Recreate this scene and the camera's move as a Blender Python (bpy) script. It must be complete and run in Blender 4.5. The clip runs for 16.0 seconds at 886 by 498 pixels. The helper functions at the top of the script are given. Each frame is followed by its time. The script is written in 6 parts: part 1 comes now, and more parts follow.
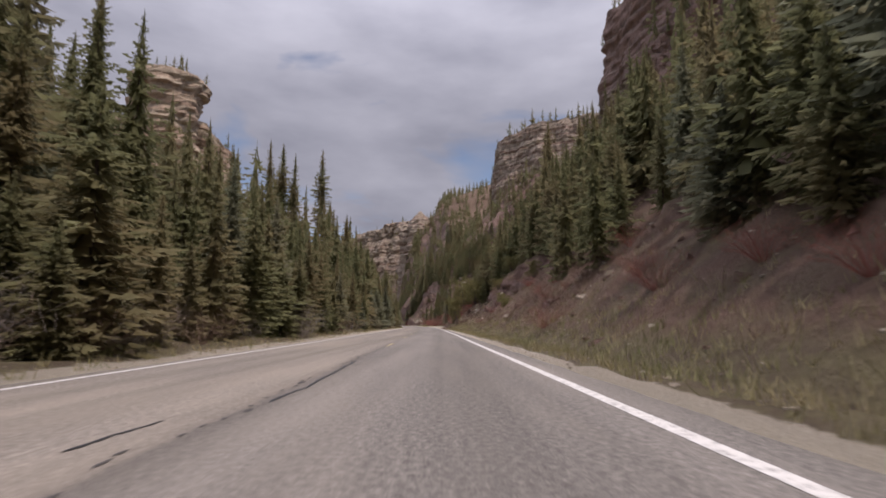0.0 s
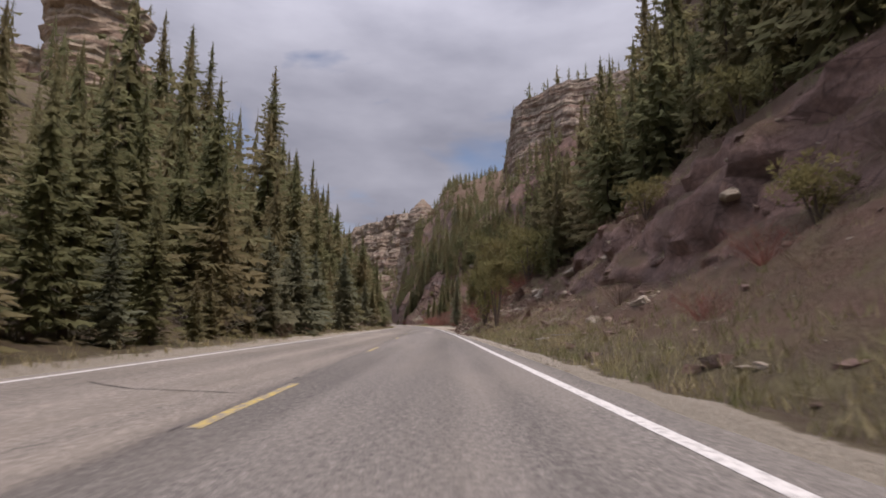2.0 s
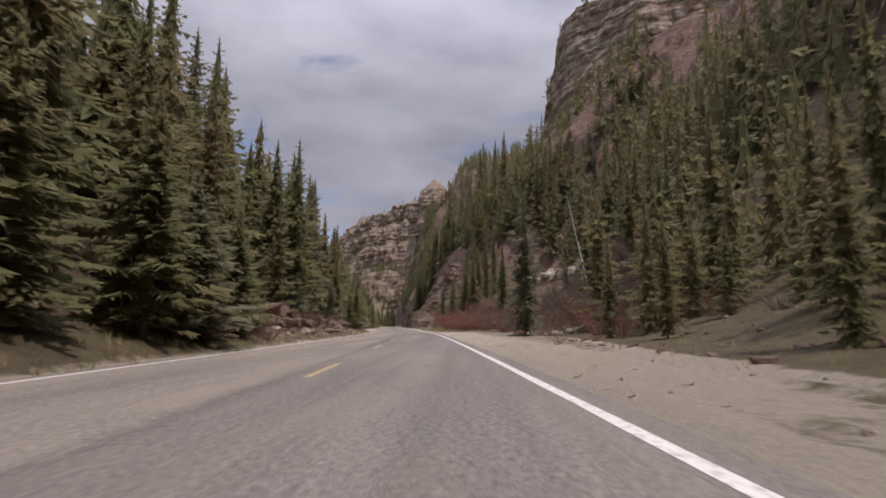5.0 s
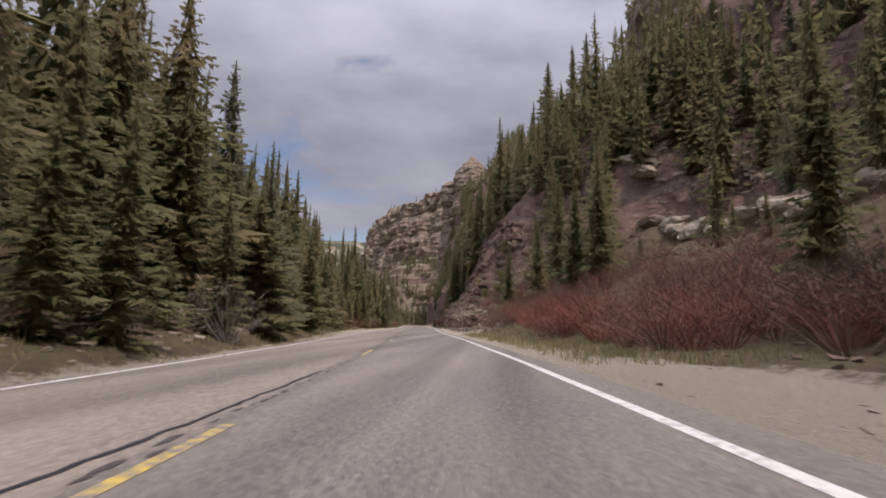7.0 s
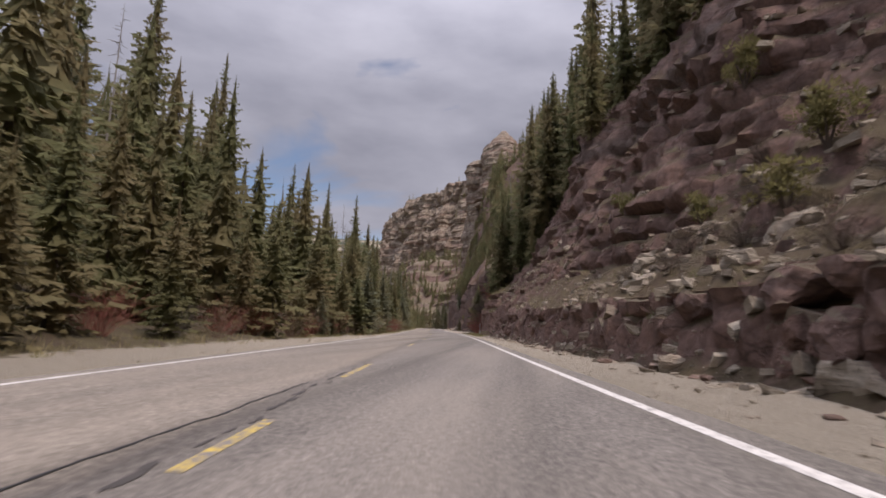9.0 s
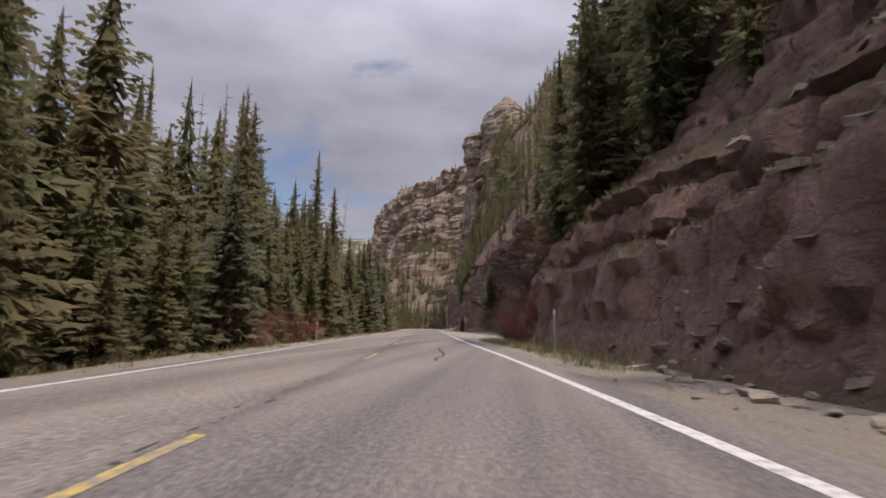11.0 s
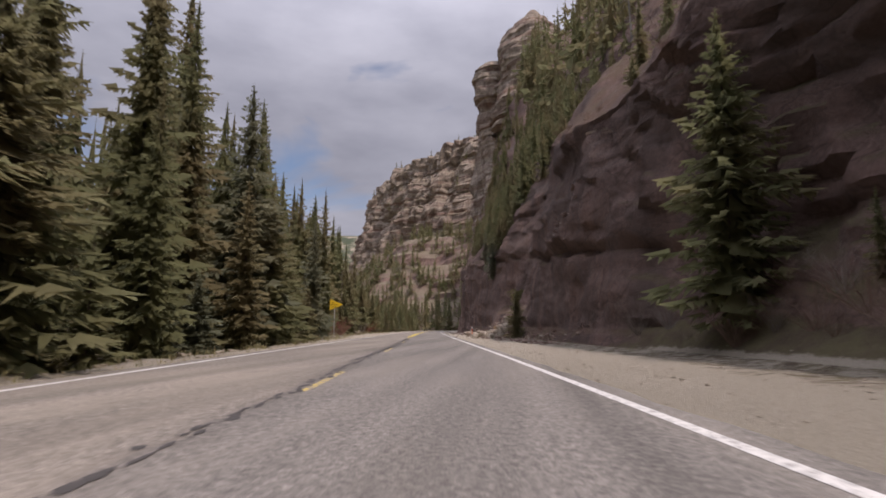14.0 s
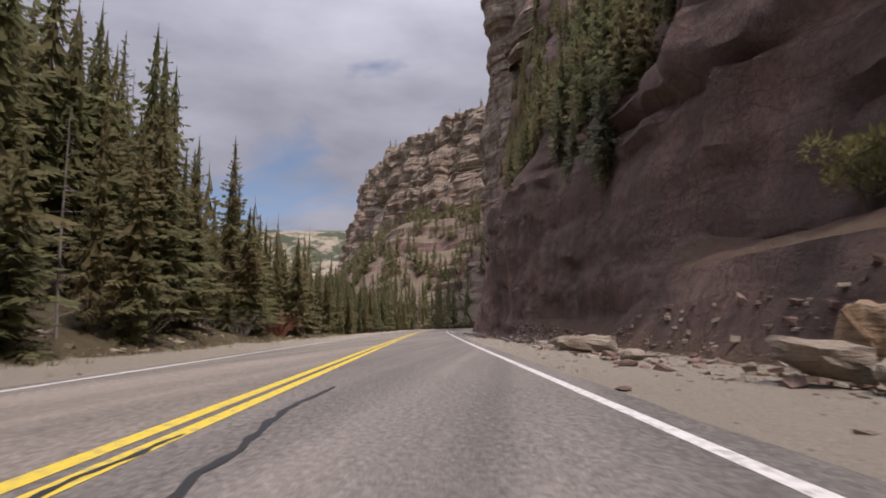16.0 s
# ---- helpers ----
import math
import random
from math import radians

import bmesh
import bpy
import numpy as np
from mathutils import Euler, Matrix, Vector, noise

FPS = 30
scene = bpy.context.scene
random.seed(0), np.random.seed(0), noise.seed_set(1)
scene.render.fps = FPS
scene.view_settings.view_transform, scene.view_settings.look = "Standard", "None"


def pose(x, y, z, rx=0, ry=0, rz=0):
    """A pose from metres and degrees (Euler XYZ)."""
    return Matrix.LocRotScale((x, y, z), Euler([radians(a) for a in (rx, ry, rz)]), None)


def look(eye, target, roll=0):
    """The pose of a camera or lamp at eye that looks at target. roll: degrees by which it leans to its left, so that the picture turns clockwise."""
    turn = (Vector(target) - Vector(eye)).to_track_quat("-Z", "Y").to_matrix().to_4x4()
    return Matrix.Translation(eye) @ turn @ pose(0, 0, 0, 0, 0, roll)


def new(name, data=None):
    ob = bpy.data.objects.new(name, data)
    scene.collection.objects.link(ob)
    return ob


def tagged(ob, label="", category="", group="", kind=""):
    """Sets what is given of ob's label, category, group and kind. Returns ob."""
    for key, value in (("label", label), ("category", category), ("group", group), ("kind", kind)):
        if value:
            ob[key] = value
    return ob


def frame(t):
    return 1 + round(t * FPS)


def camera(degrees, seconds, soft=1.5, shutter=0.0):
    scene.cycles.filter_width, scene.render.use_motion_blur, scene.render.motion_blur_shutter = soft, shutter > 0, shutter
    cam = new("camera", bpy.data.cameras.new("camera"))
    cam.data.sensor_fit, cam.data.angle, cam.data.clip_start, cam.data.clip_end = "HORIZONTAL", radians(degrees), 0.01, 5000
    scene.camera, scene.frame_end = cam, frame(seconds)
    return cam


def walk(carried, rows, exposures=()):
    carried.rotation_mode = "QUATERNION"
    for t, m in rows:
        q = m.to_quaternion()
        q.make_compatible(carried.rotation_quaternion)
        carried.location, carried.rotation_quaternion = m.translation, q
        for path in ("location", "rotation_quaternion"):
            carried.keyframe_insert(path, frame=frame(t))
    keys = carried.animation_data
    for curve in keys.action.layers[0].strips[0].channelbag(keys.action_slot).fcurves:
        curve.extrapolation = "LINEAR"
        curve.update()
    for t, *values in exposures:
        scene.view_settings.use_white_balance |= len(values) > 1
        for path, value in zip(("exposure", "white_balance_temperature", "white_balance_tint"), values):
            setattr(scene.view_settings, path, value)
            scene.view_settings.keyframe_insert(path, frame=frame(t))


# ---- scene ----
cam = camera(79.0, 16.0, soft=1.75, shutter=0.08)
PATH = [
    (0.0, 0.0, 0.0, 0.84, 0.0, 8.0, 0.0),
    (0.5, -0.26, 13.635, 0.84, -0.09, 7.69, 0.1),
    (1.0, -0.487, 27.255, 0.84, 0.11, 7.81, 0.25),
    (1.5, -0.747, 40.782, 0.84, 0.28, 7.89, -0.16),
    (2.0, -1.039, 53.92, 0.84, 0.32, 7.92, -0.4),
    (2.5, -1.396, 67.379, 0.84, 0.4, 7.81, -0.38),
    (3.0, -1.851, 81.083, 0.84, 0.51, 7.78, -0.39),
    (3.5, -2.273, 94.921, 0.84, 0.51, 8.14, -0.6),
    (6.0, -5.909, 164.064, 0.84, 3.46, 8.16, -1.02),
    (6.5, -7.207, 178.806, 0.84, 4.5, 8.12, -1.51),
    (7.0, -8.766, 193.437, 0.84, 5.3, 8.03, -1.24),
    (7.5, -10.584, 208.01, 0.84, 6.09, 8.23, -1.47),
    (8.0, -12.564, 222.752, 0.84, 6.85, 8.35, -1.65),
    (8.5, -14.707, 237.006, 0.84, 7.19, 8.35, -1.88),
    (9.0, -16.752, 251.386, 0.84, 7.3, 8.32, -2.31),
    (11.5, -23.829, 310.938, 0.84, 7.24, 8.21, -0.73),
    (12.0, -25.842, 323.873, 0.84, 7.43, 7.5, -1.51),
    (12.5, -27.887, 336.943, 0.84, 7.45, 8.11, -0.56),
    (13.0, -29.868, 349.855, 0.84, 7.49, 8.11, 0.02),
    (13.5, -31.848, 362.843, 0.84, 7.66, 8.43, -0.56),
    (14.0, -33.829, 375.662, 0.84, 7.41, 8.42, -0.15),
    (14.5, -35.712, 388.314, 0.84, 7.28, 8.51, 0.13),
    (15.0, -37.53, 400.729, 0.84, 7.29, 8.23, 0.58),
    (15.5, -39.38, 413.052, 0.84, 7.29, 8.15, 0.74),
    (16.0, -41.328, 425.501, 0.84, 7.43, 8.16, 0.52),
]
walk(cam, [(t, pose(x, y, z, 90 + pitch, roll, yaw)) for t, x, y, z, yaw, pitch, roll in PATH], [(0.0, -0.13, 6780, 20), (16.0, -0.13, 6780, 20)])

# ---- world, sun ----
SUN_EL, SUN_AZ = 65.0, 127.0          # azimuth clockwise from +y
world = bpy.data.worlds.new("world")
scene.world = world
world.use_nodes = True
wn, wl = world.node_tree.nodes, world.node_tree.links
wn.clear()
w_out = wn.new("ShaderNodeOutputWorld")
w_bg = wn.new("ShaderNodeBackground")
w_bg.inputs["Strength"].default_value = 0.114
sky = wn.new("ShaderNodeTexSky")
sky.sky_type, sky.sun_disc = "NISHITA", False
sky.sun_elevation, sky.sun_rotation = radians(SUN_EL), radians(SUN_AZ)
sky.air_density, sky.dust_density, sky.ozone_density = 1.0, 0.2, 2.0
wtc = wn.new("ShaderNodeTexCoord")
wmap = wn.new("ShaderNodeMapping")
wmap.inputs["Scale"].default_value = (1.0, 1.0, 2.6)
wl.new(wtc.outputs["Generated"], wmap.inputs["Vector"])
wno = wn.new("ShaderNodeTexNoise")
wno.inputs["Scale"].default_value, wno.inputs["Detail"].default_value = 1.7, 5.0
wno.inputs["Roughness"].default_value, wno.inputs["Distortion"].default_value = 0.52, 0.5
wl.new(wmap.outputs[0], wno.inputs["Vector"])
wramp = wn.new("ShaderNodeValToRGB")
wramp.color_ramp.elements[0].position, wramp.color_ramp.elements[1].position = 0.86, 1.10
wthin = wn.new("ShaderNodeMath")
wthin.operation = "MULTIPLY_ADD"
wthin.inputs[1].default_value = 1.42
whz = wn.new("ShaderNodeSeparateXYZ")
wl.new(wtc.outputs["Generated"], whz.inputs[0])
wl.new(whz.outputs[2], wthin.inputs[0])
wlump = wn.new("ShaderNodeMath")
wlump.operation = "MULTIPLY_ADD"
wlump.inputs[1].default_value, wlump.inputs[2].default_value = 1.45, -0.22
wl.new(wno.outputs["Fac"], wlump.inputs[0])
wl.new(wlump.outputs[0], wthin.inputs[2])
wl.new(wthin.outputs[0], wramp.inputs["Fac"])
wno2 = wn.new("ShaderNodeTexNoise")
wno2.inputs["Scale"].default_value, wno2.inputs["Detail"].default_value = 4.0, 5.0
wl.new(wmap.outputs[0], wno2.inputs["Vector"])
wcl = wn.new("ShaderNodeMix")
wcl.data_type = "RGBA"
wcl.inputs[6].default_value, wcl.inputs[7].default_value = (3.05, 3.32, 4.05, 1), (4.75, 5.1, 5.95, 1)
wcon = wn.new("ShaderNodeMapRange")
wcon.inputs["From Min"].default_value, wcon.inputs["From Max"].default_value = 0.31, 0.69
wl.new(wno2.outputs["Fac"], wcon.inputs["Value"])
wl.new(wcon.outputs["Result"], wcl.inputs[0])
wmix = wn.new("ShaderNodeMix")
wmix.data_type = "RGBA"
wl.new(wramp.outputs["Color"], wmix.inputs[0])
wl.new(sky.outputs["Color"], wmix.inputs[6])
wsep = wn.new("ShaderNodeSeparateXYZ")
wl.new(wtc.outputs["Generated"], wsep.inputs[0])
wsq = wn.new("ShaderNodeMath")
wsq.operation = "MULTIPLY"
wl.new(wsep.outputs[2], wsq.inputs[0])
wl.new(wsep.outputs[2], wsq.inputs[1])
wgain = wn.new("ShaderNodeMath")
wgain.operation = "MULTIPLY_ADD"
wgain.inputs[1].default_value, wgain.inputs[2].default_value = 5.6, 0.80
wpow = wn.new("ShaderNodeMath")
wpow.operation = "MULTIPLY"
wl.new(wsq.outputs[0], wpow.inputs[0])
wl.new(wsq.outputs[0], wpow.inputs[1])
wl.new(wpow.outputs[0], wgain.inputs[0])
wscale = wn.new("ShaderNodeVectorMath")
wscale.operation = "SCALE"
wl.new(wcl.outputs[2], wscale.inputs[0])
wl.new(wgain.outputs[0], wscale.inputs["Scale"])
wl.new(wscale.outputs[0], wmix.inputs[7])
wl.new(wmix.outputs[2], w_bg.inputs["Color"])
wl.new(w_bg.outputs[0], w_out.inputs["Surface"])

sun = new("sun", bpy.data.lights.new("sun", "SUN"))
sun.data.energy, sun.data.angle, sun.data.color = 3.1, radians(1.5), (1.0, 0.94, 0.86)
sdir = Vector((math.sin(radians(SUN_AZ)) * math.cos(radians(SUN_EL)), math.cos(radians(SUN_AZ)) * math.cos(radians(SUN_EL)), math.sin(radians(SUN_EL))))
sun.matrix_world = look(sdir * 200, (0, 0, 0))


# ---- materials ----
class Nodes:
    """Short hands for building one node material."""

    def __init__(self, name, rough=0.9, spec=0.3):
        self.mat = bpy.data.materials.new(name)
        self.mat.use_nodes = True
        self.t = self.mat.node_tree
        self.bsdf = self.t.nodes["Principled BSDF"]
        self.bsdf.inputs["Roughness"].default_value = rough
        self.bsdf.inputs["Specular IOR Level"].default_value = spec
        self.pos = self.add("ShaderNodeNewGeometry").outputs["Position"]

    def add(self, kind):
        return self.t.nodes.new(kind)

    def link(self, a, b):
        self.t.links.new(a, b)

    def noise(self, scale, detail=4, rough=0.55, stretch=None, distortion=0.0):
        n = self.add("ShaderNodeTexNoise")
        n.inputs["Scale"].default_value, n.inputs["Detail"].default_value = scale, detail
        n.inputs["Roughness"].default_value, n.inputs["Distortion"].default_value = rough, distortion
        src = self.pos
        if stretch:
            m = self.add("ShaderNodeMapping")
            m.inputs["Scale"].default_value = stretch
            self.link(src, m.inputs["Vector"])
            src = m.outputs[0]
        self.link(src, n.inputs["Vector"])
        return n.outputs["Fac"]

    def ramp(self, fac, stops):
        r = self.add("ShaderNodeValToRGB")
        e = r.color_ramp.elements
        while len(e) < len(stops):
            e.new(0.5)
        for el, (p, c) in zip(e, stops):
            el.position = p
            el.color = (c, c, c, 1) if isinstance(c, (int, float)) else (*c, 1)
        self.link(fac, r.inputs["Fac"])
        return r.outputs["Color"]

    def mix(self, fac, a, b, blend="MIX"):
        m = self.add("ShaderNodeMix")
        m.data_type, m.blend_type = "RGBA", blend
        for sock, v in ((m.inputs[0], fac), (m.inputs[6], a), (m.inputs[7], b)):
            if isinstance(v, bpy.types.NodeSocket):
                self.link(v, sock)
            elif isinstance(v, (int, float)):
                sock.default_value = v
            else:
                sock.default_value = (*v, 1)
        return m.outputs[2]

    def math(self, op, a, b):
        m = self.add("ShaderNodeMath")
        m.operation = op
        for sock, v in zip(m.inputs, (a, b)):
            if isinstance(v, bpy.types.NodeSocket):
                self.link(v, sock)
            else:
                sock.default_value = v
        return m.outputs[0]

    def attr(self, name):
        a = self.add("ShaderNodeAttribute")
        a.attribute_name = name
        return a.outputs["Fac"]

    def rand(self):
        return self.add("ShaderNodeObjectInfo").outputs["Random"]

    def island(self):
        return self.add("ShaderNodeNewGeometry").outputs["Random Per Island"]

    def normal_z(self):
        g = self.add("ShaderNodeNewGeometry")
        sep = self.add("ShaderNodeSeparateXYZ")
        self.link(g.outputs["Normal"], sep.inputs[0])
        return sep.outputs[2]

    def bump(self, height, strength=0.5, distance=0.05):
        b = self.add("ShaderNodeBump")
        b.inputs["Strength"].default_value, b.inputs["Distance"].default_value = strength, distance
        self.link(height, b.inputs["Height"])
        self.link(b.outputs[0], self.bsdf.inputs["Normal"])

    def done(self, colour):
        if isinstance(colour, bpy.types.NodeSocket):
            self.link(colour, self.bsdf.inputs["Base Color"])
        else:
            self.bsdf.inputs["Base Color"].default_value = (*colour, 1)
        return self.mat


def asphalt_material():
    n = Nodes("asphalt", 0.9, 0.2)
    grain, coarse = n.noise(70, 2, 0.6), n.noise(16, 4, 0.75)
    big = n.noise(0.5, 5, 0.65, (1.0, 0.15, 1.0))
    lane = n.noise(0.9, 3, 0.5, (1.0, 0.02, 1.0))
    c = n.ramp(coarse, [(0.32, (0.085, 0.078, 0.073)), (0.5, (0.165, 0.152, 0.142)), (0.68, (0.27, 0.248, 0.23))])
    c = n.mix(0.55, c, n.ramp(grain, [(0.35, 0.35), (0.62, 1.35)]), "MULTIPLY")
    c = n.mix(n.ramp(big, [(0.42, 0.0), (0.68, 0.6)]), c, (0.24, 0.215, 0.19))
    c = n.mix(0.8, c, n.ramp(lane, [(0.36, 0.68), (0.62, 1.12)]), "MULTIPLY")
    side = n.math("ADD", n.attr("lane"), n.math("MULTIPLY", n.math("SUBTRACT", n.noise(1.4, 5, 0.7), 0.5), 0.5))
    c = n.mix(0.9, c, n.ramp(n.math("ADD", n.math("MULTIPLY", side, 0.5), 0.5), [(0.30, (1.16, 1.12, 1.06)), (0.40, (0.98, 0.94, 0.90)), (0.44, (0.74, 0.73, 0.73)), (0.62, (0.98, 0.98, 0.98))]), "MULTIPLY")
    patch = n.noise(0.9, 6, 0.75, (1.0, 0.35, 1.0))
    c = n.mix(n.ramp(patch, [(0.6, 0.0), (0.72, 0.45)]), c, (0.075, 0.068, 0.064))
    c = n.mix(1.0, c, (1.0, 0.975, 0.93), "MULTIPLY")
    n.bump(coarse, 0.7, 0.02)
    return n.done(c)


def paint_material(name, colour, worn):
    n = Nodes(name, 0.75, 0.3)
    wear = n.noise(9, 5, 0.7)
    c = n.mix(n.ramp(wear, [(worn - 0.1, 1.0), (worn + 0.12, 0.0)]), n.mix(n.math("MULTIPLY", n.noise(30, 3, 0.7), 0.55), colour, tuple(0.5 * v for v in colour)), (0.17, 0.155, 0.145))
    n.bump(n.noise(60, 2, 0.6), 0.4, 0.01)
    return n.done(c)


def rock_colours(n, dark):
    """Bedded sandstone: red-brown and buff beds that follow the height, with stains and dark patina."""
    warp = n.noise(0.06, 3, 0.5)
    sep = n.add("ShaderNodeSeparateXYZ")
    n.link(n.pos, sep.inputs[0])
    zz = n.math("ADD", sep.outputs[2], n.math("MULTIPLY", warp, 7.0))
    comb = n.add("ShaderNodeCombineXYZ")
    n.link(zz, comb.inputs[2])
    bed = n.add("ShaderNodeTexNoise")
    bed.inputs["Scale"].default_value, bed.inputs["Detail"].default_value, bed.inputs["Roughness"].default_value = 0.16, 5, 0.75
    n.link(comb.outputs[0], bed.inputs["Vector"])
    if dark == "buff":
        c = n.ramp(bed.outputs["Fac"], [(0.3, (0.40, 0.31, 0.22)), (0.45, (0.48, 0.39, 0.29)), (0.54, (0.36, 0.25, 0.18)), (0.62, (0.46, 0.37, 0.28)), (0.72, (0.52, 0.45, 0.36))])
    elif dark:
        c = n.ramp(bed.outputs["Fac"], [(0.3, (0.18, 0.115, 0.094)), (0.5, (0.27, 0.17, 0.138)), (0.62, (0.225, 0.178, 0.152)), (0.75, (0.38, 0.31, 0.25))])
    else:
        c = n.ramp(bed.outputs["Fac"], [(0.3, (0.17, 0.10, 0.078)), (0.42, (0.25, 0.15, 0.112)), (0.5, (0.43, 0.36, 0.285)), (0.58, (0.20, 0.122, 0.095)), (0.68, (0.50, 0.44, 0.36))])
    stain = n.noise(0.5, 5, 0.65, (1.0, 1.0, 0.25))
    c = n.mix(n.ramp(stain, [(0.42, 0.0), (0.66, 0.35 if dark == "buff" else 0.7)]), c, (0.12, 0.085, 0.075) if dark is True else (0.11, 0.075, 0.062))
    vor = n.add("ShaderNodeTexVoronoi")
    vor.feature = "DISTANCE_TO_EDGE"
    vor.inputs["Scale"].default_value = 1.0
    vm = n.add("ShaderNodeMapping")
    vm.inputs["Scale"].default_value = (0.35, 0.35, 0.75)
    wob = n.add("ShaderNodeVectorMath")
    wob.operation = "ADD"
    nz = n.add("ShaderNodeTexNoise")
    nz.inputs["Scale"].default_value = 0.9
    n.link(n.pos, nz.inputs["Vector"])
    n.link(n.pos, wob.inputs[0])
    n.link(nz.outputs["Color"], wob.inputs[1])
    n.link(wob.outputs[0], vm.inputs["Vector"])
    n.link(vm.outputs[0], vor.inputs["Vector"])
    c = n.mix(n.ramp(vor.outputs["Distance"], [(0.008, 0.4), (0.03, 0.0)]), c, (0.05, 0.036, 0.03))
    speck = n.noise(5.0, 5, 0.7)
    c = n.mix(0.7, c, n.ramp(speck, [(0.3, 0.5), (0.65, 1.15)]), "MULTIPLY")
    return c


def cliff_material(name, dark):
    n = Nodes(name, 0.92, 0.2)
    c = rock_colours(n, dark)
    up = n.ramp(n.math("ADD", n.normal_z(), n.math("MULTIPLY", n.math("SUBTRACT", n.noise(0.7, 5, 0.7), 0.5), 0.8)), [(0.55, 0.0), (0.78, 1.0)])
    soil = n.mix(n.noise(0.8, 5, 0.7), (0.10, 0.08, 0.05), (0.25, 0.20, 0.145))
    c = n.mix(up, c, soil)
    n.bump(n.noise(1.2, 8, 0.75), 0.9, 0.5)
    return n.done(c)


def ground_material():
    """Verge, gravel, soil and rocky bank; the vertex attributes gravel, red and rocky say where each lies."""
    n = Nodes("ground_soil", 0.96, 0.15)
    fine, mid = n.noise(14, 5, 0.75), n.noise(1.1, 5, 0.65)
    litter = n.mix(fine, (0.05, 0.038, 0.028), (0.16, 0.122, 0.082))
    grass = n.mix(n.noise(22, 3, 0.8), (0.075, 0.068, 0.035), (0.20, 0.165, 0.095))
    c = n.mix(n.ramp(mid, [(0.4, 0.0), (0.62, 1.0)]), litter, grass)
    red = n.mix(n.noise(5, 6, 0.8), (0.056, 0.036, 0.028), (0.185, 0.116, 0.085))
    c = n.mix(n.math("MULTIPLY", n.attr("red"), n.ramp(n.noise(0.45, 5, 0.7), [(0.34, 0.2), (0.56, 1.0)])), c, red)
    gravel = n.mix(n.ramp(n.noise(26, 4, 0.9), [(0.3, 0.0), (0.7, 1.0)]), (0.125, 0.107, 0.087), (0.56, 0.485, 0.385))
    gravel = n.mix(n.math("MULTIPLY", n.noise(0.7, 5, 0.7), 0.9), gravel, (0.34, 0.295, 0.23))
    edge = n.math("ADD", n.attr("gravel"), n.math("MULTIPLY", n.math("SUBTRACT", n.noise(1.6, 5, 0.75), 0.5), 0.9))
    c = n.mix(n.ramp(edge, [(0.42, 0.0), (0.6, 1.0)]), c, gravel)
    rock = rock_colours(n, True)
    steep = n.ramp(n.math("ADD", n.normal_z(), n.math("MULTIPLY", n.math("SUBTRACT", n.noise(0.6, 6, 0.7), 0.5), 0.7)), [(0.5, 1.0), (0.66, 0.0)])
    patch = n.ramp(n.noise(0.25, 5, 0.65, (1.0, 1.0, 0.5)), [(0.3, 0.1), (0.62, 0.75)])
    # dark patina, with the wall's own shade painted into the same colour
    rock = n.mix(n.math("MULTIPLY", n.attr("patina_shade"), patch), rock, (0.085, 0.064, 0.055))
    c = n.mix(n.math("MULTIPLY", steep, n.attr("rocky")), c, rock)
    crag = n.add("ShaderNodeTexNoise")
    crag.noise_type = "RIDGED_MULTIFRACTAL"
    crag.inputs["Scale"].default_value, crag.inputs["Detail"].default_value = 0.55, 7
    cm = n.add("ShaderNodeMapping")
    cm.inputs["Scale"].default_value = (1.0, 1.0, 2.4)
    n.link(n.pos, cm.inputs["Vector"])
    n.link(cm.outputs[0], crag.inputs["Vector"])
    rough = n.math("MULTIPLY", n.math("MULTIPLY", crag.outputs["Fac"], steep), n.math("MULTIPLY", n.attr("rocky"), 3.0))
    n.bump(n.math("ADD", n.math("ADD", fine, rough), n.math("MULTIPLY", n.noise(2.5, 7, 0.75), 2.0)), 0.9, 0.12)
    return n.done(c)


def needle_material(name, a, b, c3):
    n = Nodes(name, 0.95, 0.05)
    c = n.mix(n.math("ADD", n.math("MULTIPLY", n.island(), 0.5), n.math("MULTIPLY", n.noise(0.35, 3), 0.5)), a, b)
    c = n.mix(n.ramp(n.noise(0.16, 2), [(0.42, 0.0), (0.62, 0.8)]), c, c3)
    c = n.mix(0.5, c, n.ramp(n.noise(1.5, 3), [(0.3, 0.72), (0.7, 1.45)]), "MULTIPLY")
    thin = n.add("ShaderNodeBsdfTranslucent")
    n.link(c, thin.inputs["Color"])
    both = n.add("ShaderNodeMixShader")
    both.inputs[0].default_value = 0.58
    n.link(n.bsdf.outputs[0], both.inputs[1])
    n.link(thin.outputs[0], both.inputs[2])
    n.link(both.outputs[0], n.t.nodes["Material Output"].inputs["Surface"])
    return n.done(c)


def bark_material(name, a, b):
    n = Nodes(name, 0.95, 0.15)
    g = n.noise(6, 5, 0.7, (3, 3, 0.5))
    n.bump(g, 0.8, 0.04)
    return n.done(n.mix(g, a, b))


